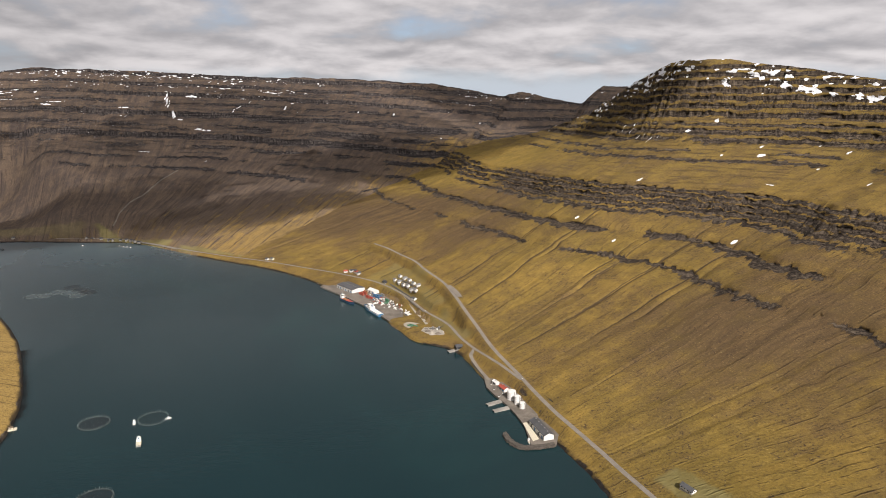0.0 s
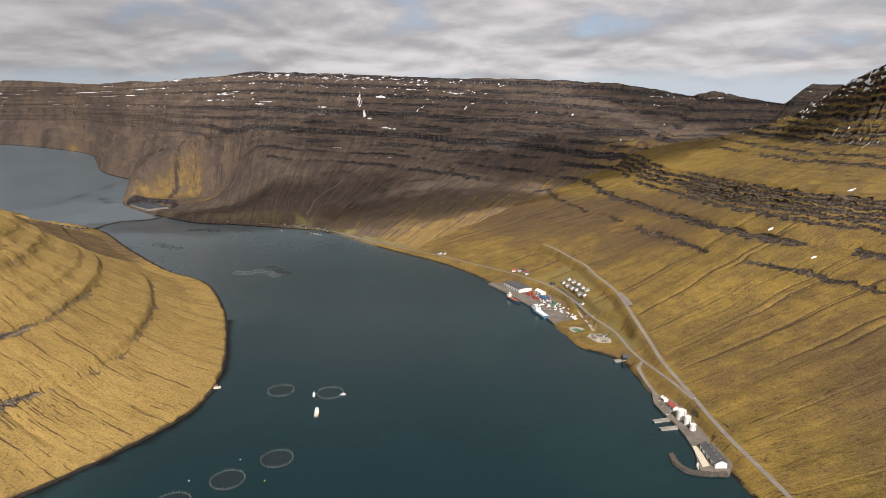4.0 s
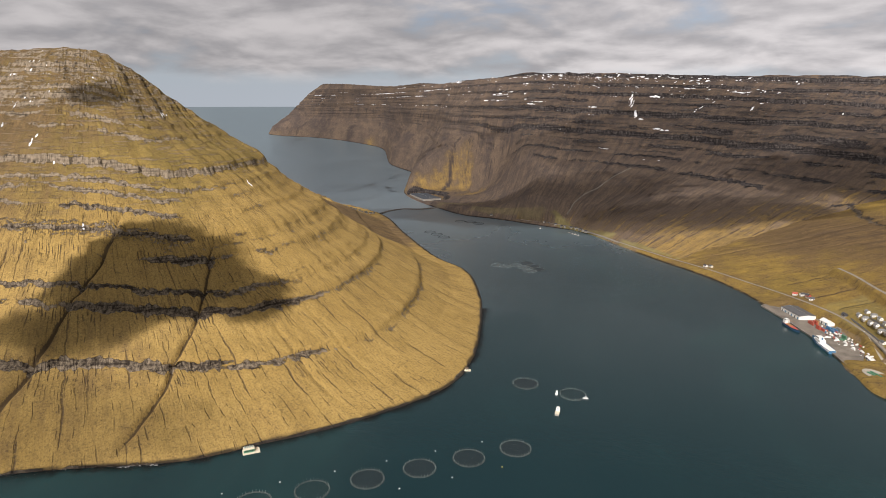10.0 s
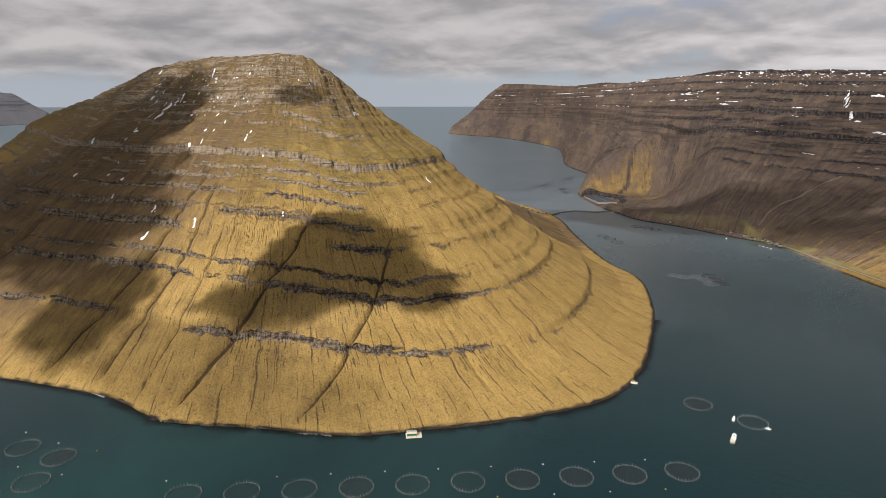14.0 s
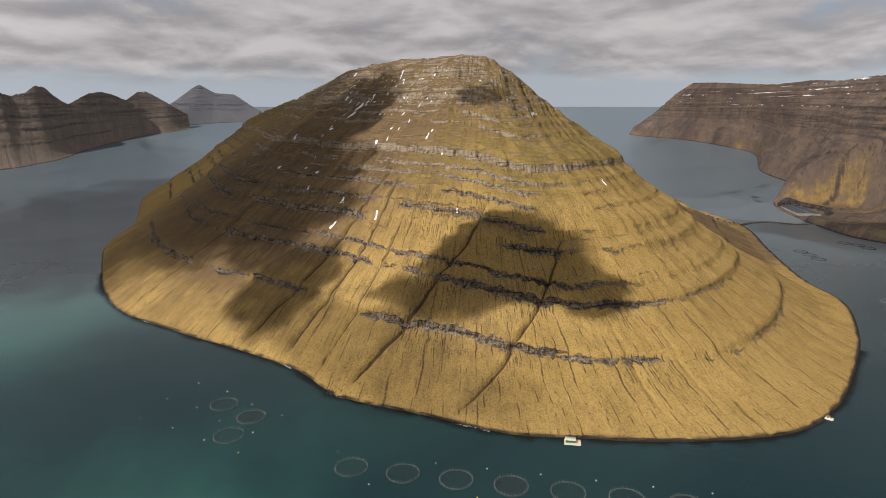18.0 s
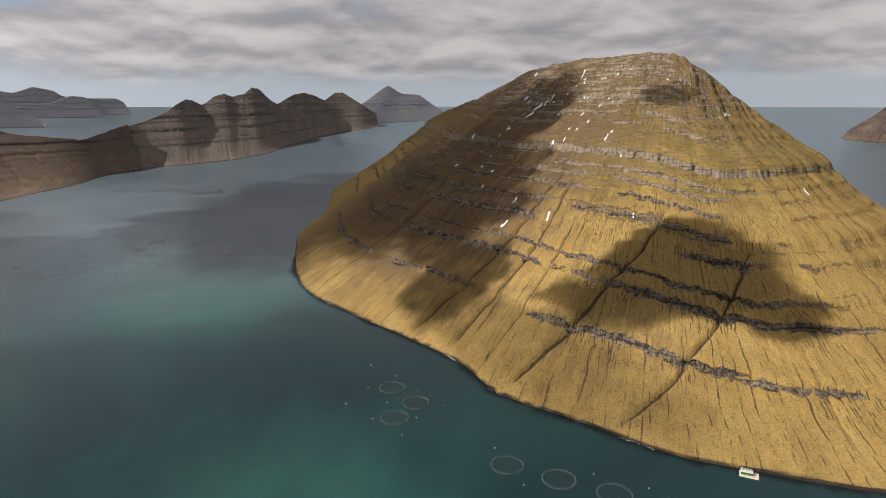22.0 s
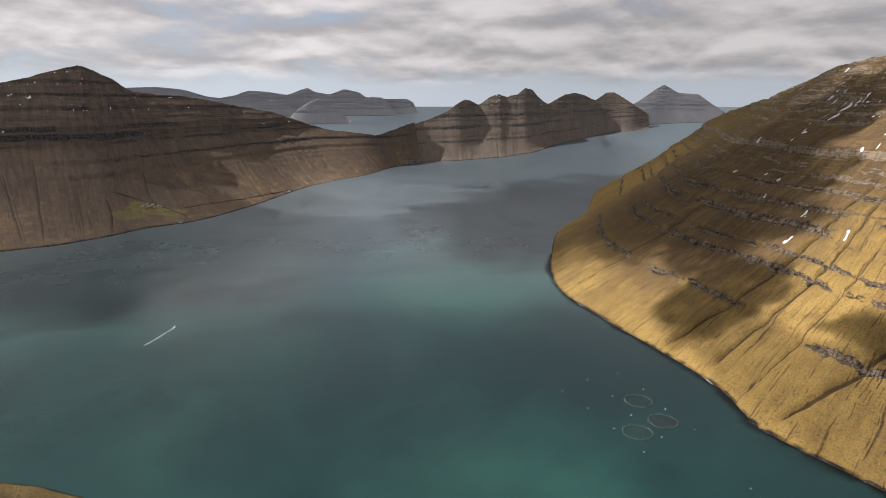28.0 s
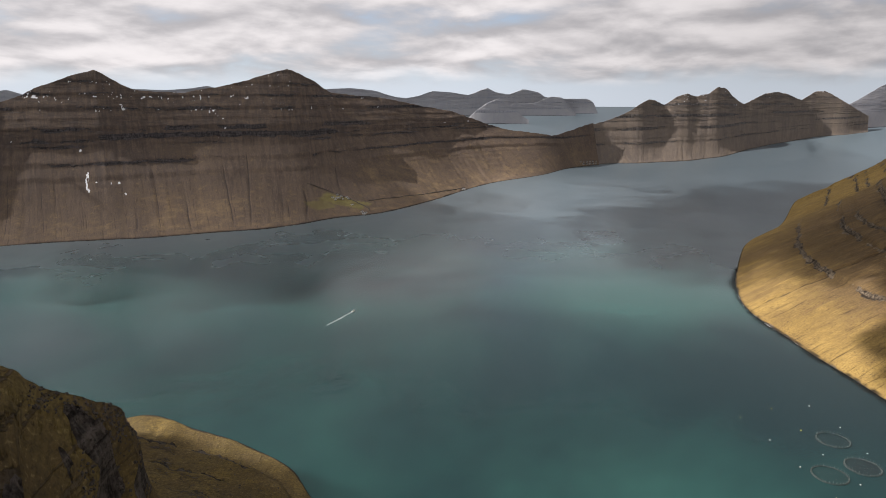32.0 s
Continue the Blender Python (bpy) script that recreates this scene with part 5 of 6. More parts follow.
stack = random.Random(3)
kinds = {}
spots = [(-196, 1440), (-192, 1434), (-187, 1442), (-177, 1413), (-172, 1418), (-168, 1408), (-160, 1420), (-155, 1424), (-148, 1420), (-143, 1424), (-152, 1410), (-146, 1404), (-133, 1390), (-128, 1382), (-185, 1448)]
paints = (("red", M_RED), ("red", M_RED), ("red", M_RED), ("red", M_RED), ("blue", M_BLUE), ("red", M_RED), ("blue", M_BLUE), ("blue", M_BLUE), ("blue", M_BLUE), ("grey", M_STEEL), ("blue", M_BLUE), ("white", M_WHITE), ("white", M_WHITE), ("green", M_GREEN), ("orange", M_ORANGE))
for (x, y), (word, mat) in zip(spots, paints):
    for level in range(stack.choice((1, 2, 2, 3))):
        if word not in kinds:
            kinds[word] = container(mat, "%s steel shipping container on the quay" % word, x, y, 3.0, -48)
        else:
            copy_thing(kinds[word], pose(x + stack.uniform(-0.2, 0.2), y, 3.0 + 2.6 * level, 0, 0, -48 + stack.uniform(-2, 2)))


def car(name, label, x, y, z, turn, mat, length=4.4, width=1.85, height=1.5, group="parked cars"):
    c = thing(name, label, "vehicle", x, y, z, turn, group)
    part("body", box(-length / 2, length / 2, -width / 2, width / 2, 0.35, height * 0.6, bevel=0.15), mat, c)
    part("cabin", box(-length * 0.3, length * 0.25, -width * 0.44, width * 0.44, height * 0.6, height, bevel=0.2), M_WINDOW if height < 2 else mat, c)
    for sx in (-1, 1):
        for sy in (-1, 1):
            part("wheel", rod((sx * length * 0.32, sy * width * 0.5, 0.33), (sx * length * 0.32, sy * width * 0.36, 0.33), 0.33, seg=12), M_BLACK, c)
    return c


lot = random.Random(8)
cars = [car("car", "white parked car on the quay", -118, 1372, 3.0, -40, M_WHITE), car("car", "dark blue parked car on the quay", -112, 1362, 3.0, -40, M_NAVY), car("car", "red parked car on the quay", -121, 1364, 3.0, 50, M_RED),
        car("van", "white delivery van parked on the quay", -110, 1350, 3.0, 50, M_WHITE, 6.5, 2.2, 2.8, "parked vans"), car("lorry", "green tipper lorry parked on the quay", -130, 1372, 3.0, 10, M_GREEN, 9, 2.5, 3.4, "parked lorries"),
        car("lorry", "white lorry parked by the sheds", -150, 1388, 3.0, -50, M_WHITE, 10, 2.5, 3.6, "parked lorries")]
for i in range(34):
    f = lot.random()
    x, y = -168 + 84 * f + lot.uniform(-7, 7), 1392 - 90 * f + lot.uniform(-14, 14)
    copy_thing(cars[lot.choice((0, 0, 0, 1, 1, 2, 2, 3, 3, 5))], pose(x + 8, y, 3.0, 0, 0, lot.choice((-50, 40, -48, 130, 42))))
for x, y, z, t in ((-37, 1281, 16.5, -66), (-100, 1406, 17.8, -52), (128, 946, 14.8, -72), (88, 1048, 12.5, -62), (95, 915, 3, 20), (82, 930, 3, 60), (78, 948, 3, -60), (88, 905, 3, 30)):
    copy_thing(cars[0], pose(x, y, z, 0, 0, t))


def bin_stack(mat, label, x, y, turn):
    """Fish bins on a pallet, stacked."""
    b = thing("fish_bins", label, "fish bins", x, y, 3.0, turn, "stacks of fish bins")
    part("pallet", box(-1.3, 1.3, -1.1, 1.1, 0, 0.16), M_TIMBER, b)
    for k in range(3):
        tub = part("bin", box(-1.2, 1.2, -1.0, 1.0, 0.2 + 0.82 * k, 0.95 + 0.82 * k, bevel=0.08), mat, b)
        part("rim", box(-1.27, 1.27, -1.07, 1.07, 0.88 + 0.82 * k, 0.98 + 0.82 * k), mat, tub)
    return b


stacks = [bin_stack(M_WHITE, "stack of white plastic fish bins on the quay", -150, 1372, -48), bin_stack(M_RED, "stack of red plastic fish bins on the quay", -144, 1376, -44), bin_stack(M_BLUE, "stack of blue plastic fish bins on the quay", -138, 1360, -50)]
for i in range(44):
    f, g = lot.random(), lot.random()
    x, y = -186 + 84 * f + 20 * g, 1424 - 92 * f + 18 * g
    copy_thing(stacks[lot.choice((0, 0, 0, 1, 1, 2))], pose(x, y, 3.0, 0, 0, -48 + lot.choice((0, 3, -4, 90))))


# ---------------------------------------------------------------- boats


def hull_bm(L, B, D, draft, sheer=1.0):
    """A hull from sections along x, bow towards +x."""
    bm = bmesh.new()
    rows = []
    n = 14
    for i in range(n + 1):
        u = i / n
        x = -L / 2 + L * u
        w = B / 2 * (1 - max(0, (u - 0.55) / 0.45) ** 2.2) * (0.86 + 0.14 * min(1, u * 6)) + 0.05
        top = D + sheer * max(0, u - 0.5) ** 2 * 4
        rows.append([bm.verts.new((x + (0.04 * L if (i == n and z > 0) else 0), s * w * k, z)) for s, k, z in
                     ((-1, 1.0, top), (-1, 0.96, 0.2), (-1, 0.7, -draft * 0.7), (1, 0.0, -draft), (1, 0.7, -draft * 0.7), (1, 0.96, 0.2), (1, 1.0, top))])
    for a, b in zip(rows, rows[1:]):
        for j in range(6):
            bm.faces.new((a[j], b[j], b[j + 1], a[j + 1]))
    bm.faces.new(rows[0]), bm.faces.new(rows[-1])
    deck = [r[0] for r in rows] + [r[6] for r in rows[::-1]]
    bmesh.ops.recalc_face_normals(bm, faces=bm.faces)
    return bm


def ship(name, label, x, y, turn, L, B, D, hull, house_at, house_len, house_h, deck=None, category="ship", crane=False, stripe=None, z=0.0, group=""):
    s = thing(name, label, category, x, y, z, turn, group)
    part("hull", hull_bm(L, B, D, D * 0.5), hull, s)
    part("deck", prism([(-L * 0.49, -B * 0.44), (L * 0.12, -B * 0.46), (L * 0.34, -B * 0.30), (L * 0.46, 0), (L * 0.34, B * 0.30), (L * 0.12, B * 0.46), (-L * 0.49, B * 0.44)], D * 0.55, D * 0.92), deck or M_GREEN, s)
    if stripe:
        part("stripe", prism([(-L * 0.49, -B * 0.52), (L * 0.1, -B * 0.52), (L * 0.1, B * 0.52), (-L * 0.49, B * 0.52)], D * 0.55, D * 0.75), stripe, s)
    h0 = D * 0.9
    hx = house_at * L
    w = part("wheelhouse", box(hx - house_len / 2, hx + house_len / 2, -B * 0.40, B * 0.40, h0, h0 + house_h, bevel=0.15), M_WHITE, s)
    part("bridge", box(hx - house_len * 0.2, hx + house_len * 0.42, -B * 0.34, B * 0.34, h0 + house_h, h0 + house_h * 1.55, bevel=0.12), M_WHITE, s)
    part("window", box(hx + house_len * 0.42, hx + house_len * 0.42 + 0.06, -B * 0.3, B * 0.3, h0 + house_h * 1.15, h0 + house_h * 1.42), M_WINDOW, s)
    for side in (-1, 1):
        part("window", box(hx - house_len * 0.15, hx + house_len * 0.38, side * B * 0.345 - 0.04, side * B * 0.345 + 0.04, h0 + house_h * 1.15, h0 + house_h * 1.42), M_WINDOW, s)
        part("rail", rod((-L * 0.47, side * B * 0.46, D + 1.0), (L * 0.1, side * B * 0.47, D + 1.0), 0.06, seg=4), M_STEEL, s)
    part("mast", rod((hx, 0, h0 + house_h * 1.5), (hx, 0, h0 + house_h * 2.6), 0.18), M_WHITE, s)
    part("funnel", tube(hx - house_len * 0.35, 0, h0 + house_h, h0 + house_h * 1.7, B * 0.09), M_BLUE, s)
    if crane:
        part("crane", rod((-L * 0.2, 0, D), (-L * 0.2, 0, D + house_h * 1.5), 0.4), M_ORANGE, s)
        part("boom", rod((-L * 0.2, 0, D + house_h * 1.4), (L * 0.1, B * 0.2, D + house_h * 1.9), 0.25), M_ORANGE, s)
        part("hatch", box(-L * 0.38, -L * 0.02, -B * 0.3, B * 0.3, D * 0.9, D * 1.15, bevel=0.1), M_ORANGE, s)
    return s


ship("trawler", "large white and blue trawler moored at the quay", -155, 1322, 123, 78, 14, 6.5, M_BLUE, 0.12, 20, 6.0, M_WHITE, stripe=M_WHITE)
ship("coaster", "dark blue coaster with orange hatches moored at the quay", -222, 1396, -50.5, 56, 11, 4.2, M_NAVY, -0.36, 9, 6.0, M_RED, crane=True)
ship("well_boat", "white fish-farm service ship on the fjord", -412, 772, 112, 21, 7, 2.6, M_CONCRETE, 0.18, 7, 3.0, M_CREAM)
ship("work_boat", "small white work boat beside a net ring", -444, 826, 112, 10, 4, 1.6, M_WHITE, 0.1, 4, 2.2, M_WHITE, "boat")
ship("dinghy", "small white tender at the net ring", -401, 840, 20, 8, 3, 1.2, M_WHITE, 0.0, 2.4, 1.5, M_WHITE, "boat")
ship("fishing_boat", "small white fishing boat tied up inside the breakwater", 117, 775, 100, 11, 3.8, 1.6, M_WHITE, 0.15, 3.5, 2.0, M_CREAM, "boat")
ship("speed_boat", "small fast boat heading across the sound", -957, -937, 190, 11, 3.5, 1.5, M_WHITE, 0.0, 3.5, 1.8, M_WHITE, "boat")
for x, y, t in ((-1160, 1978, 20), (-1040, 1972, 60), (-1022, 1962, 10), (-1008, 1958, 45), (-992, 1950, 80)):
    ship("moored_boat", "small boat moored off the shore cottages", x, y, t, 8, 2.8, 1.2, M_CONCRETE, 0.1, 2.4, 1.4, M_CREAM, "boat", group="moored boats")
# the wake behind the fast boat
X, Y, Z = ribbon([(-952, -936, 0.12), (-930, -933, 0.10), (-905, -927, 0.08), (-880, -923, 0.07), (-860, -920, 0.06)], 3.2, 0.02, step=2.0, rough=0.5, seed=4)
wake = grid_mesh("wake", X, Y, Z)
wake.materials.append(net_material("wake_foam", (0.75, 0.78, 0.78), 0.42))
tagged(new("wake", wake), "white foam wake trailing behind the fast boat", "wake", kind="stuff")


# surf along the exposed shore of the island
X, Y, Z = HILLS["ground_island"]
foot = np.argmin(np.where(Z > 1.2, Z, 1e9), 0)
cols = np.arange(X.shape[1])
fx, fy = X[foot, cols], Y[foot, cols]
keep = (fy < 330) & (fx > -2300)
fx, fy = fx[keep], fy[keep]
nx, ny = np.gradient(fy), -np.gradient(fx)
nl = np.hypot(nx, ny)
nx, ny = nx / nl, ny / nl
side = np.sign(np.mean(nx * (0 - fx) + ny * (0 - fy)))
reach = 5.0 + 3.0 * fbm(np.arange(len(fx)) / 6.0, np.zeros(len(fx)), 77, 3)
SX = np.stack([fx - side * nx * 4, fx + side * nx * reach])
SY = np.stack([fy - side * ny * 4, fy + side * ny * reach])
surf = grid_mesh("surf", SX, SY, 0 * SX + 0.10)
m, N = material("surf_foam")
pos = N.add("ShaderNodeTexCoord").outputs["Object"]
f = N.step(N.math("MULTIPLY_ADD", N.noise(pos, 0.02, 2.0, 0.5), 0.7, N.math("MULTIPLY", N.noise(pos, 0.25, 3.0, 0.6), 0.6)), 0.70, 0.84, 0.0, 0.5)
N.add("ShaderNodeOutputMaterial", {"Surface": N.add("ShaderNodeMixShader", {0: f, 1: N.add("ShaderNodeBsdfTransparent").outputs[0], 2: N.add("ShaderNodeBsdfDiffuse", {"Color": (0.75, 0.78, 0.78, 1)}).outputs[0]}).outputs[0]})
surf.materials.append(m)
tagged(new("surf", surf), "broken white surf along the dark shore rocks", "surf", kind="stuff")


# seaweed beds under the clear water off the island's rocks
fx, fy = X[foot, cols], Y[foot, cols]
keep = (np.hypot(fx, fy) < 1900) & (fy < 1100)
fx, fy = fx[keep], fy[keep]
nx, ny = np.gradient(fy), -np.gradient(fx)
nl = np.maximum(np.hypot(nx, ny), 1e-6)
nx, ny = (np.convolve(np.pad(v / nl, 6, "edge"), np.ones(13) / 13, "valid") for v in (nx, ny))
side = np.sign(np.mean(nx * (0 - fx) + ny * (0 - fy)))
reach = 19.0 + 15.0 * fbm(np.arange(len(fx)) / 14.0, np.zeros(len(fx)), 79, 4)
steps = np.array([-4.0, 0.15, 0.4, 0.7, 1.0])[:, None]
out = np.where(steps < 0, steps, steps * reach)
kelp = grid_mesh("kelp", fx + side * nx * out, fy + side * ny * out, 0 * out + 0.05, {"thin": np.broadcast_to(np.clip(steps, 0, 1), out.shape)})
m, N = material("drowned_seaweed")
pos = N.add("ShaderNodeTexCoord").outputs["Object"]
thin_out = N.add("ShaderNodeAttribute", attribute_name="thin").outputs["Fac"]
f = N.step(N.math("MULTIPLY_ADD", N.noise(pos, 0.05, 4.0, 0.6), 0.8, N.math("MULTIPLY", thin_out, -1.0)), -0.55, 0.35, 0.0, 0.62)
N.add("ShaderNodeOutputMaterial", {"Surface": N.add("ShaderNodeMixShader", {0: f, 1: N.add("ShaderNodeBsdfTransparent").outputs[0], 2: N.add("ShaderNodeBsdfDiffuse", {"Color": (0.017, 0.014, 0.012, 1)}).outputs[0]}).outputs[0]})
kelp.materials.append(m)
tagged(new("seaweed", kelp), "dark brown seaweed showing through the shallows", "seaweed", kind="stuff")


# ---------------------------------------------------------------- fish farm


def cage(x, y, r, label, net, posts=32, tall=3.9, group="net cages", pipe=0.2, tube=None):
    c = thing("fish_cage", label, "fish cage", x, y, 0, 0, group)
    part("float_ring", ring_bm(r, pipe, 0.2), tube or M_PIPE, c)
    part("inner_ring", ring_bm(r - 1.3, pipe * 0.8, 0.2), tube or M_PIPE, c)
    part("handrail", ring_bm(r - 0.9, 0.09, 1.4, side=6), M_PIPE, c)
    bm = bmesh.new()
    bmesh.ops.create_circle(bm, cap_ends=True, segments=72, radius=r - 1.6, matrix=Matrix.Translation((0, 0, 0.45)))
    part("net", bm, net, c, "fine dark bird net")
    post = None
    for k in range(posts):
        a = 2 * math.pi * k / posts
        p = part("post", post or rod((0, 0, 0.2), (0, 0, tall), 0.13, seg=5), M_POST, c)
        if post is None:
            post = p.data
        p.location = ((r - 0.9) * math.cos(a), (r - 0.9) * math.sin(a), 0)
        p.rotation_euler = (0, 0.10, a)
    bracket = None
    for k in range(posts * 2):
        a = math.pi * (k + 0.5) / posts
        b = part("bracket", bracket or box(-0.8, 0.8, -0.14, 0.14, 0.35, 0.6), M_BLACK, c)
        bracket = b.data
        b.location, b.rotation_euler = ((r - 0.75) * math.cos(a), (r - 0.75) * math.sin(a), 0), (0, 0, a)
    return c


big = cage(-406, 648, 21, "round floating net cage with upright posts and dark net", M_NET)
thin = cage(-406 - 34 * 4, 648 - 58.1 * 4, 21, "round floating net cage under a thin open net", M_THIN_NET)
for i in (1, 2, 3, 5, 6, 7, 8, 9):
    copy_thing(big if i in (1, 2, 3, 6) else thin, pose(-406 - 34 * i, 648 - 58.1 * i, 0, 0, 0, 7 * i))
copy_thing(big, pose(-502, 826, 0, 0, 0, 11)), copy_thing(thin, pose(-423, 840, 0, 0, 0, 5))
for x, y in ((-944, -25), (-890, 12), (-845, -20)):
    copy_thing(big if x == -890 else thin, pose(x, y, 0, 0, 0, 3))
far_cage = cage(-1430, 1672, 20, "distant round net cage lying low on the water", M_THIN_NET, 10, 1.6, "far net cages", 0.5, M_BLACK)
for x, y in ((-1386, 1657), (-1337, 1637), (-1474, 1906), (-1436, 1921), (-1392, 1912)):
    copy_thing(far_cage, pose(x, y, 0))
pale = cage(-977, 1435, 18, "round cage under a pale net cover", M_PALE_NET, 10, 1.6, "pale net cages")
for x, y in ((-951, 1439), (-936, 1468), (-905, 1462), (-872, 1440)):
    copy_thing(pale, pose(x, y, 0))
dark_cage = cage(-926, 1512, 19, "round cage under a dark net cover", M_NET, 10, 1.6, "far net cages", 0.3, M_BLACK)
for x, y in ((-893, 1490), (-862, 1468)):
    copy_thing(dark_cage, pose(x, y, 0))


def buoy(x, y, mat, label):
    b = thing("buoy", label, "buoy", x, y, 0, 0, "mooring buoys")
    bm = bmesh.new()
    bmesh.ops.create_uvsphere(bm, u_segments=12, v_segments=8, radius=1.0, matrix=Matrix.Translation((0, 0, 0.35)) @ Matrix.Diagonal((1, 1, 0.85, 1)))
    part("float", bm, mat, b)
    part("collar", ring_bm(0.95, 0.14, 0.3, 16, 5), M_BLACK, b)
    part("eye", rod((0, 0, 1.0), (0, 0, 1.7), 0.12), M_STEEL, b)
    return b


white_buoy = buoy(-1038, -64, M_WHITE, "white mooring buoy on the water")
yellow_buoy = buoy(-995, -109, M_YELLOW, "yellow mooring buoy on the water")
for i, (x, y) in enumerate([(-948, -64), (-990, -20), (-931, 15), (-939, -141), (-894, -95), (-894, -32), (-880, 55), (-843, 12), (-844, -52), (-795, -9), (-754, 115), (-669, 138), (-686, 229)]):
    copy_thing(yellow_buoy if i % 3 == 0 else white_buoy, pose(x, y, 0))
for i in range(7):
    copy_thing(white_buoy, pose(-653 + 33.8 * i, 286 + 57.8 * i, 0))
    copy_thing(yellow_buoy if i % 3 == 0 else white_buoy, pose(-602 + 34.5 * i, 252 + 58 * i, 0))


def barge(x, y, turn):
    b = thing("feed_barge", "green and cream feed barge moored by the shore", "barge", x, y, 0, turn)
    part("pontoon", box(-11, 11, -6, 6, -1, 1.6, bevel=0.2), M_CREAM, b)
    part("house", box(-9.5, 4, -3.5, 5, 1.6, 5.4, bevel=0.15), M_GREEN, b)
    part("roof", box(-9.8, 4.3, -3.8, 5.3, 5.4, 5.8), M_CREAM, b)
    for i in range(4):
        part("silo", tube(-7.5 + 3.2 * i, 2.2, 5.8, 8.2, 1.2, 0.7, 14), M_POST, b)
        part("window", box(-8.6 + 3 * i, -7.2 + 3 * i, -3.6, -3.5, 3.2, 4.4), M_WINDOW, b)
    for s in (-1, 1):
        part("rail", rod((-10.8, s * 5.8, 2.6), (10.8, s * 5.8, 2.6), 0.07, seg=4), M_STEEL, b)
    part("crane", rod((8, 0, 1.6), (8, 0, 6), 0.25), M_ORANGE, b)
    part("boom", rod((8, 0, 6), (4, -5, 8), 0.18), M_ORANGE, b)
    return b


barge(-672, 420, 62)
small_barge = thing("raft", "small cream work raft with a cabin at the shore", "raft", -608, 808, 0, 30)
part("deck", box(-6, 6, -4, 4, -0.6, 1.0, bevel=0.15), M_CREAM, small_barge)
part("cabin", box(-3.5, 1.5, -2.4, 2.4, 1.0, 4.0, bevel=0.1), M_CREAM, small_barge)
part("roof", box(-3.9, 1.9, -2.8, 2.8, 4.0, 4.3), M_TIMBER, small_barge)
part("window", box(-2.5, 0.5, -2.46, -2.4, 2.2, 3.2), M_WINDOW, small_barge)

# ---------------------------------------------------------------- gravel works
oval = [(-59 + 27 * math.cos(a) * 0.77 + 15 * math.sin(a) * 0.5, 1216 - 27 * math.cos(a) * 0.6 + 15 * math.sin(a)) for a in np.linspace(0, 2 * math.pi, 40)[:-1]]
me = bpy.data.meshes.new("apron")
bm = prism(oval, 4.0, 6.2)
bm.to_mesh(me), bm.free()
me.materials.append(M_GRAVEL)
tagged(new("pavement_apron", me), "pale oval gravel apron above the shore", "gravel apron", kind="structure")
me = bpy.data.meshes.new("apron")
bm = prism([(-38, 1205), (-18, 1206), (6, 1186), (2, 1164), (-24, 1160), (-44, 1186)], 4.0, 7.4)
bm.to_mesh(me), bm.free()
me.materials.append(M_GRAVEL)
tagged(new("pavement_works", me), "grey gravel works yard", "yard", kind="structure")
for i, (x, y, r) in enumerate([(-30, 1182, 6), (-22, 1170, 7), (-10, 1168, 6), (-2, 1178, 5), (-34, 1196, 4), (-14, 1196, 5)]):
    me = bpy.data.meshes.new("heap")
    bm = tube(0, 0, 0, r * 0.65, r, r * 0.08, 24)
    bmesh.ops.subdivide_edges(bm, edges=bm.edges, cuts=2)
    for v in bm.verts:
        v.co.x += 0.6 * noise.noise(v.co * 0.5 + Vector((i, 0, 0)))
        v.co.y += 0.6 * noise.noise(v.co * 0.5 + Vector((0, i, 5)))
    bm.to_mesh(me), bm.free()
    me.materials.append(M_GRAVEL if i % 2 else M_YARD)
    ob = tagged(new("gravel_heap", me), "conical heap of crushed stone in the works yard", "gravel heap", "gravel heaps")
    ob.location = (x, y, 7.3)
for k, (x, y, t) in enumerate([(-8, 1188, 30), (-20, 1188, -20)]):
    c = thing("crusher", "steel stone crusher with slanting conveyor belts", "crusher", x, y, 7.3, t, "crushers")
    part("hopper", tube(0, 0, 3, 7, 1.2, 3.2, 4), M_STEEL, c)
    for sx in (-1, 1):
        for sy in (-1, 1):
            part("leg", rod((sx * 1.8, sy * 1.8, 0), (sx * 1.5, sy * 1.5, 4.5), 0.2), M_STEEL, c)
    part("conveyor", rod((0, 0, 2.5), (11, 2, 7.5), 0.55, seg=4), M_BLACK, c)
    part("conveyor", rod((0, 0, 2.5), (-7, -8, 6.5), 0.5, seg=4), M_BLACK, c)
    part("cabin", box(-4, -2, 1, 3.4, 0, 5.5, bevel=0.1), M_WHITE, c)
for k, (x, y) in enumerate([(-66, 1222), (-60, 1217), (-54, 1212), (-64, 1212), (-70, 1216)]):
    copy_thing(kinds["green"], pose(x, y, 6.2, 0, 0, -38)).scale = (0.55, 1, 0.8)

# ---------------------------------------------------------------- outcrops on the near spur


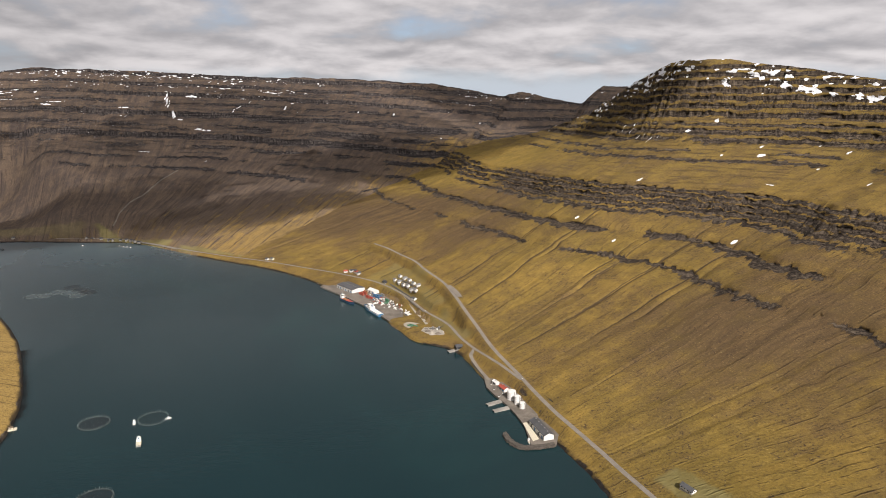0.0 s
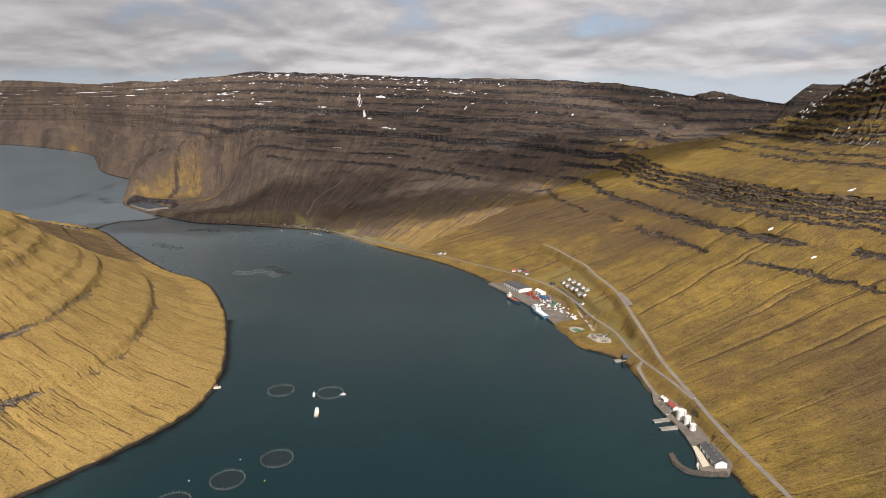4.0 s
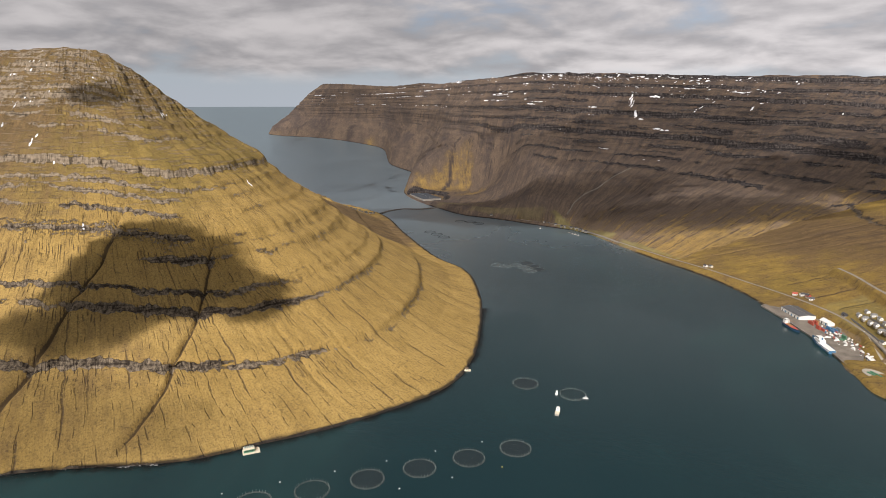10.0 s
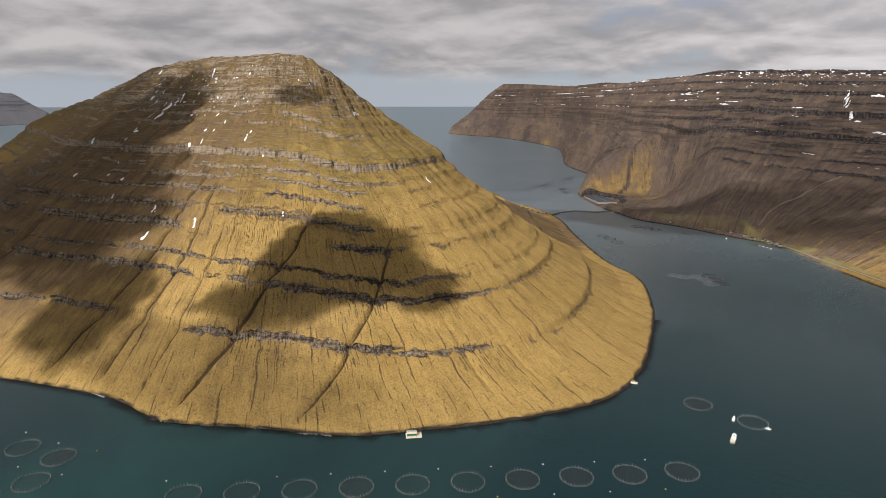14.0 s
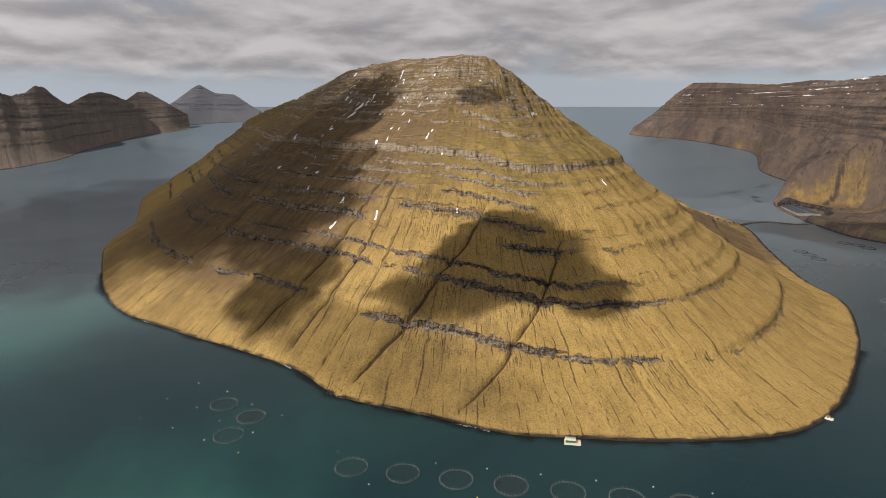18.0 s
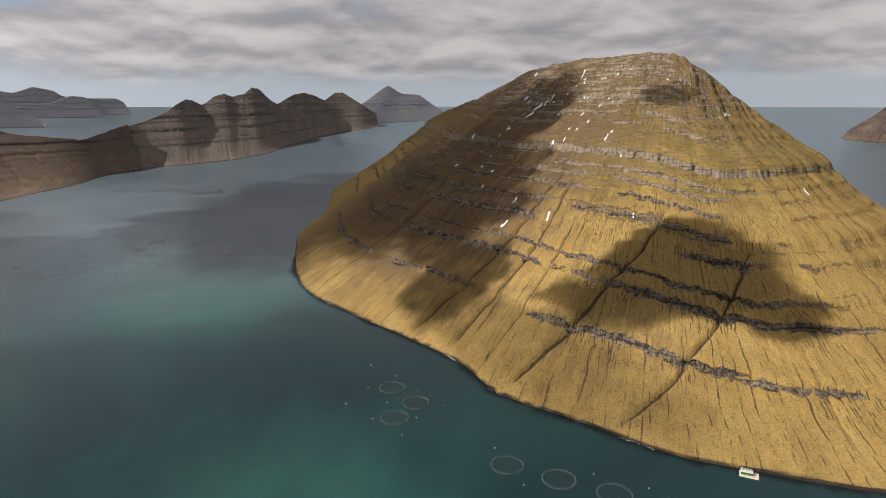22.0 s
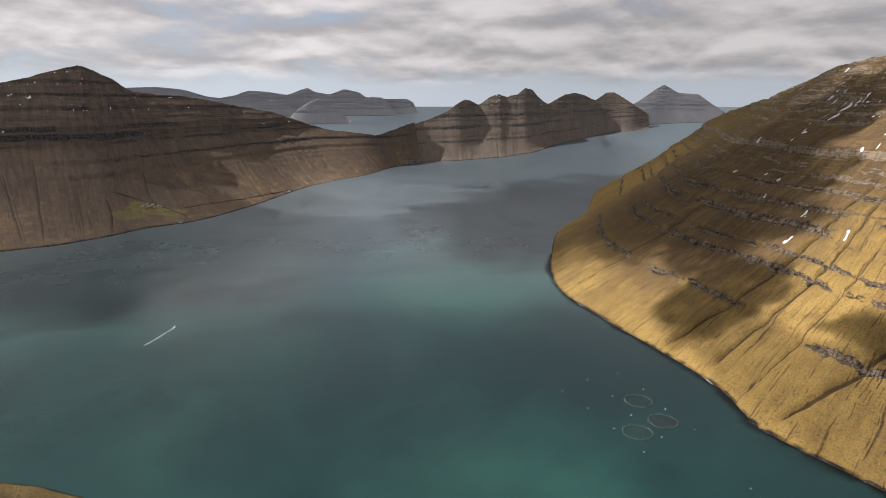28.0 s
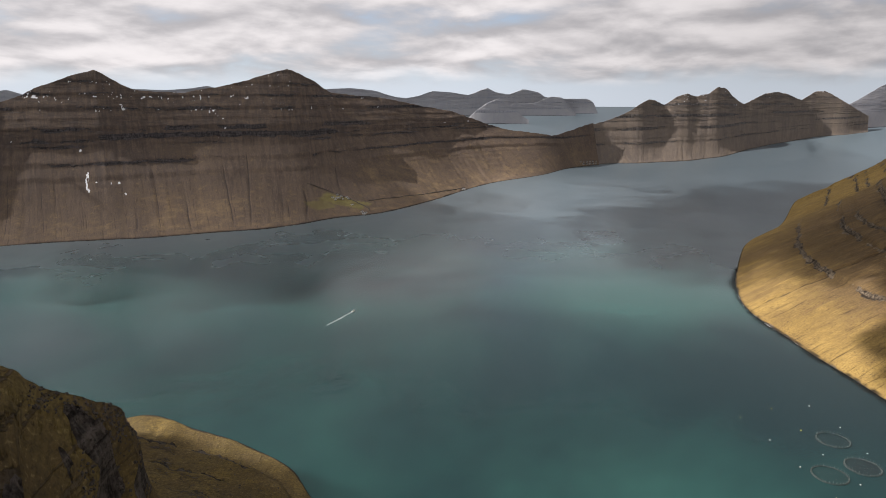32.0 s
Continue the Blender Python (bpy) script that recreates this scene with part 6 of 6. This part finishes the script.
def outcrop(label, hill_name, cols, rows, count, size, seed):
    """A jagged patch of broken basalt blocks set into the slope."""
    rnd = random.Random(seed)
    X, Y, Z = HILLS[hill_name]
    bm = bmesh.new()
    for k in range(count):
        i, j = int(rnd.uniform(*rows) * (X.shape[0] - 1)), int(rnd.uniform(*cols) * (X.shape[1] - 1))
        r = size * rnd.uniform(0.35, 1.0) ** 1.5
        at = Vector((float(X[i, j]), float(Y[i, j]), float(Z[i, j]) + 0.1 * r))
        turn = Euler((rnd.uniform(-0.5, 0.5), rnd.uniform(-0.5, 0.5), rnd.uniform(0, 6.3))).to_matrix().to_4x4()
        made = bmesh.ops.create_icosphere(bm, subdivisions=1, radius=1, matrix=Matrix.Translation(at) @ turn @ Matrix.Diagonal((r, r * 0.8, r * 0.75, 1)))
        for v in made["verts"]:
            v.co += Vector((rnd.uniform(-1, 1), rnd.uniform(-1, 1), rnd.uniform(-1, 1))) * 0.28 * r
    me = bpy.data.meshes.new("outcrop")
    bm.to_mesh(me), bm.free()
    me.materials.append(M_OUTCROP)
    return tagged(new("rock_outcrop", me), label, "rock outcrop", "rock outcrops", "stuff")


outcrop("dark broken basalt outcrop along the edge of the spur", "ground_spur", (0.64, 0.84), (0.54, 0.64), 420, 1.2, 11)
outcrop("dark jagged basalt edge dropping to the shelf", "ground_spur", (0.76, 0.98), (0.54, 0.80), 520, 1.3, 12)
outcrop("small grey rock outcrop in the dark grass", "ground_spur", (0.40, 0.44), (0.75, 0.88), 170, 1.3, 13)
outcrop("grey rock outcrop on the crest of the spur", "ground_spur", (0.50, 0.53), (0.57, 0.63), 90, 1.2, 14)
outcrop("weathered stone ribs in the sunlit shelf", "ground_shelf", (0.45, 0.75), (0.10, 0.4), 160, 1.4, 15)

# ---------------------------------------------------------------- unseen clouds, placed to shade the land


def cloud(x, y, z, a, b, c, turn, most, seed):
    """A flat-bottomed cloud whose shadow falls at the ground place (x, y, z); a, b, c: half its length, width and depth."""
    lift = (1250.0 - z) / SUN_DIR.z
    th, ph = np.meshgrid(np.linspace(0, 2 * np.pi, 73)[:-1], np.linspace(-np.pi / 2, np.pi / 2, 26))
    cx, cy, cz = np.cos(th) * np.cos(ph), np.sin(th) * np.cos(ph), np.sin(ph)
    swell = 1 + 0.38 * fbm(cx * 1.6 + 9 + cz, cy * 1.6 + 9, seed, 4) + 0.16 * vnoise(cx * 7, cy * 7 + cz * 5, seed + 4)
    cz = np.where(cz < 0, cz * 0.45, cz)
    px, py, pz = cx * swell * a, cy * swell * b, cz * swell * c
    s, q = math.sin(radians(turn)), math.cos(radians(turn))
    me = grid_mesh("cloud", px * q - py * s, px * s + py * q, pz, {"dense": 1 - np.cos(ph) ** 2, "most": most + 0 * px}, close=True)
    me.materials.append(M_CLOUD)
    ob = tagged(new("cloud", me), "ragged grey-white cloud out of view that shades the land", "cloud", "clouds", "structure")
    ob.location = (x + SUN_DIR.x * lift, y + SUN_DIR.y * lift, 1250)
    return ob


# (azimuth, distance, height) of the shaded ground, half length, width and depth, turn, density
# All out of view; the thin one at 76.0 only dims the island's foot.
for k, (az, r, gz, a, b, c, turn, most) in enumerate([
        (60.1, 1304, 0, 235, 140, 60, 104, 0.9), (54.5, 1247, 0, 105, 75, 40, 20, 0.85), (67.3, 1138, 0, 120, 65, 40, 60, 0.5), (87.4, 2653, 0, 1250, 1050, 110, 115, 0.7), (81.0, 1924, 0, 430, 400, 60, 120, 0.7), (69.4, 2275, 0, 330, 210, 60, 130, 0.8), (81.9, 1353, 0, 250, 125, 40, 122, 0.75), (69.0, 1200, 0, 90, 60, 40, 60, 0.7), (81.7, 1600, 0, 190, 110, 40, 122, 0.6), (76.0, 1030, 0, 330, 140, 40, 29, 0.3), (56.8, 2127, 0, 85, 55, 30, 30, 0.6),
        (12.0, 2650, 350, 1000, 560, 120, 5, 0.2), (28.0, 2850, 320, 980, 760, 120, 35, 0.16), (2.0, 2500, 300, 520, 340, 90, 10, 0.45), (32.0, 2450, 90, 700, 260, 80, 35, 0.5), (17.0, 2280, 60, 460, 190, 60, 25, 0.5),
        (48.0, 3800, 300, 1500, 640, 110, 118, 0.2),
        (-16.9, 2120, 470, 125, 150, 50, 0, 0.6), (-7.0, 3350, 420, 800, 420, 90, 0, 0.4),
        (150.0, 2850, 250, 1500, 1000, 120, 75, 0.42), (136.0, 3000, 250, 900, 700, 40, 40, 0.22),
        (106.0, 3900, 200, 1150, 1000, 40, 20, 0.2), (140.0, 1250, 0, 420, 240, 60, 30, 0.12), (160.0, 290, 310, 300, 170, 40, 70, 1.0), (158.0, 600, 0, 400, 235, 40, 95, 0.95)]):
    gx, gy = polar(az, r)
    cloud(gx, gy, gz, a, b, c, turn, most, 900 + 7 * k)
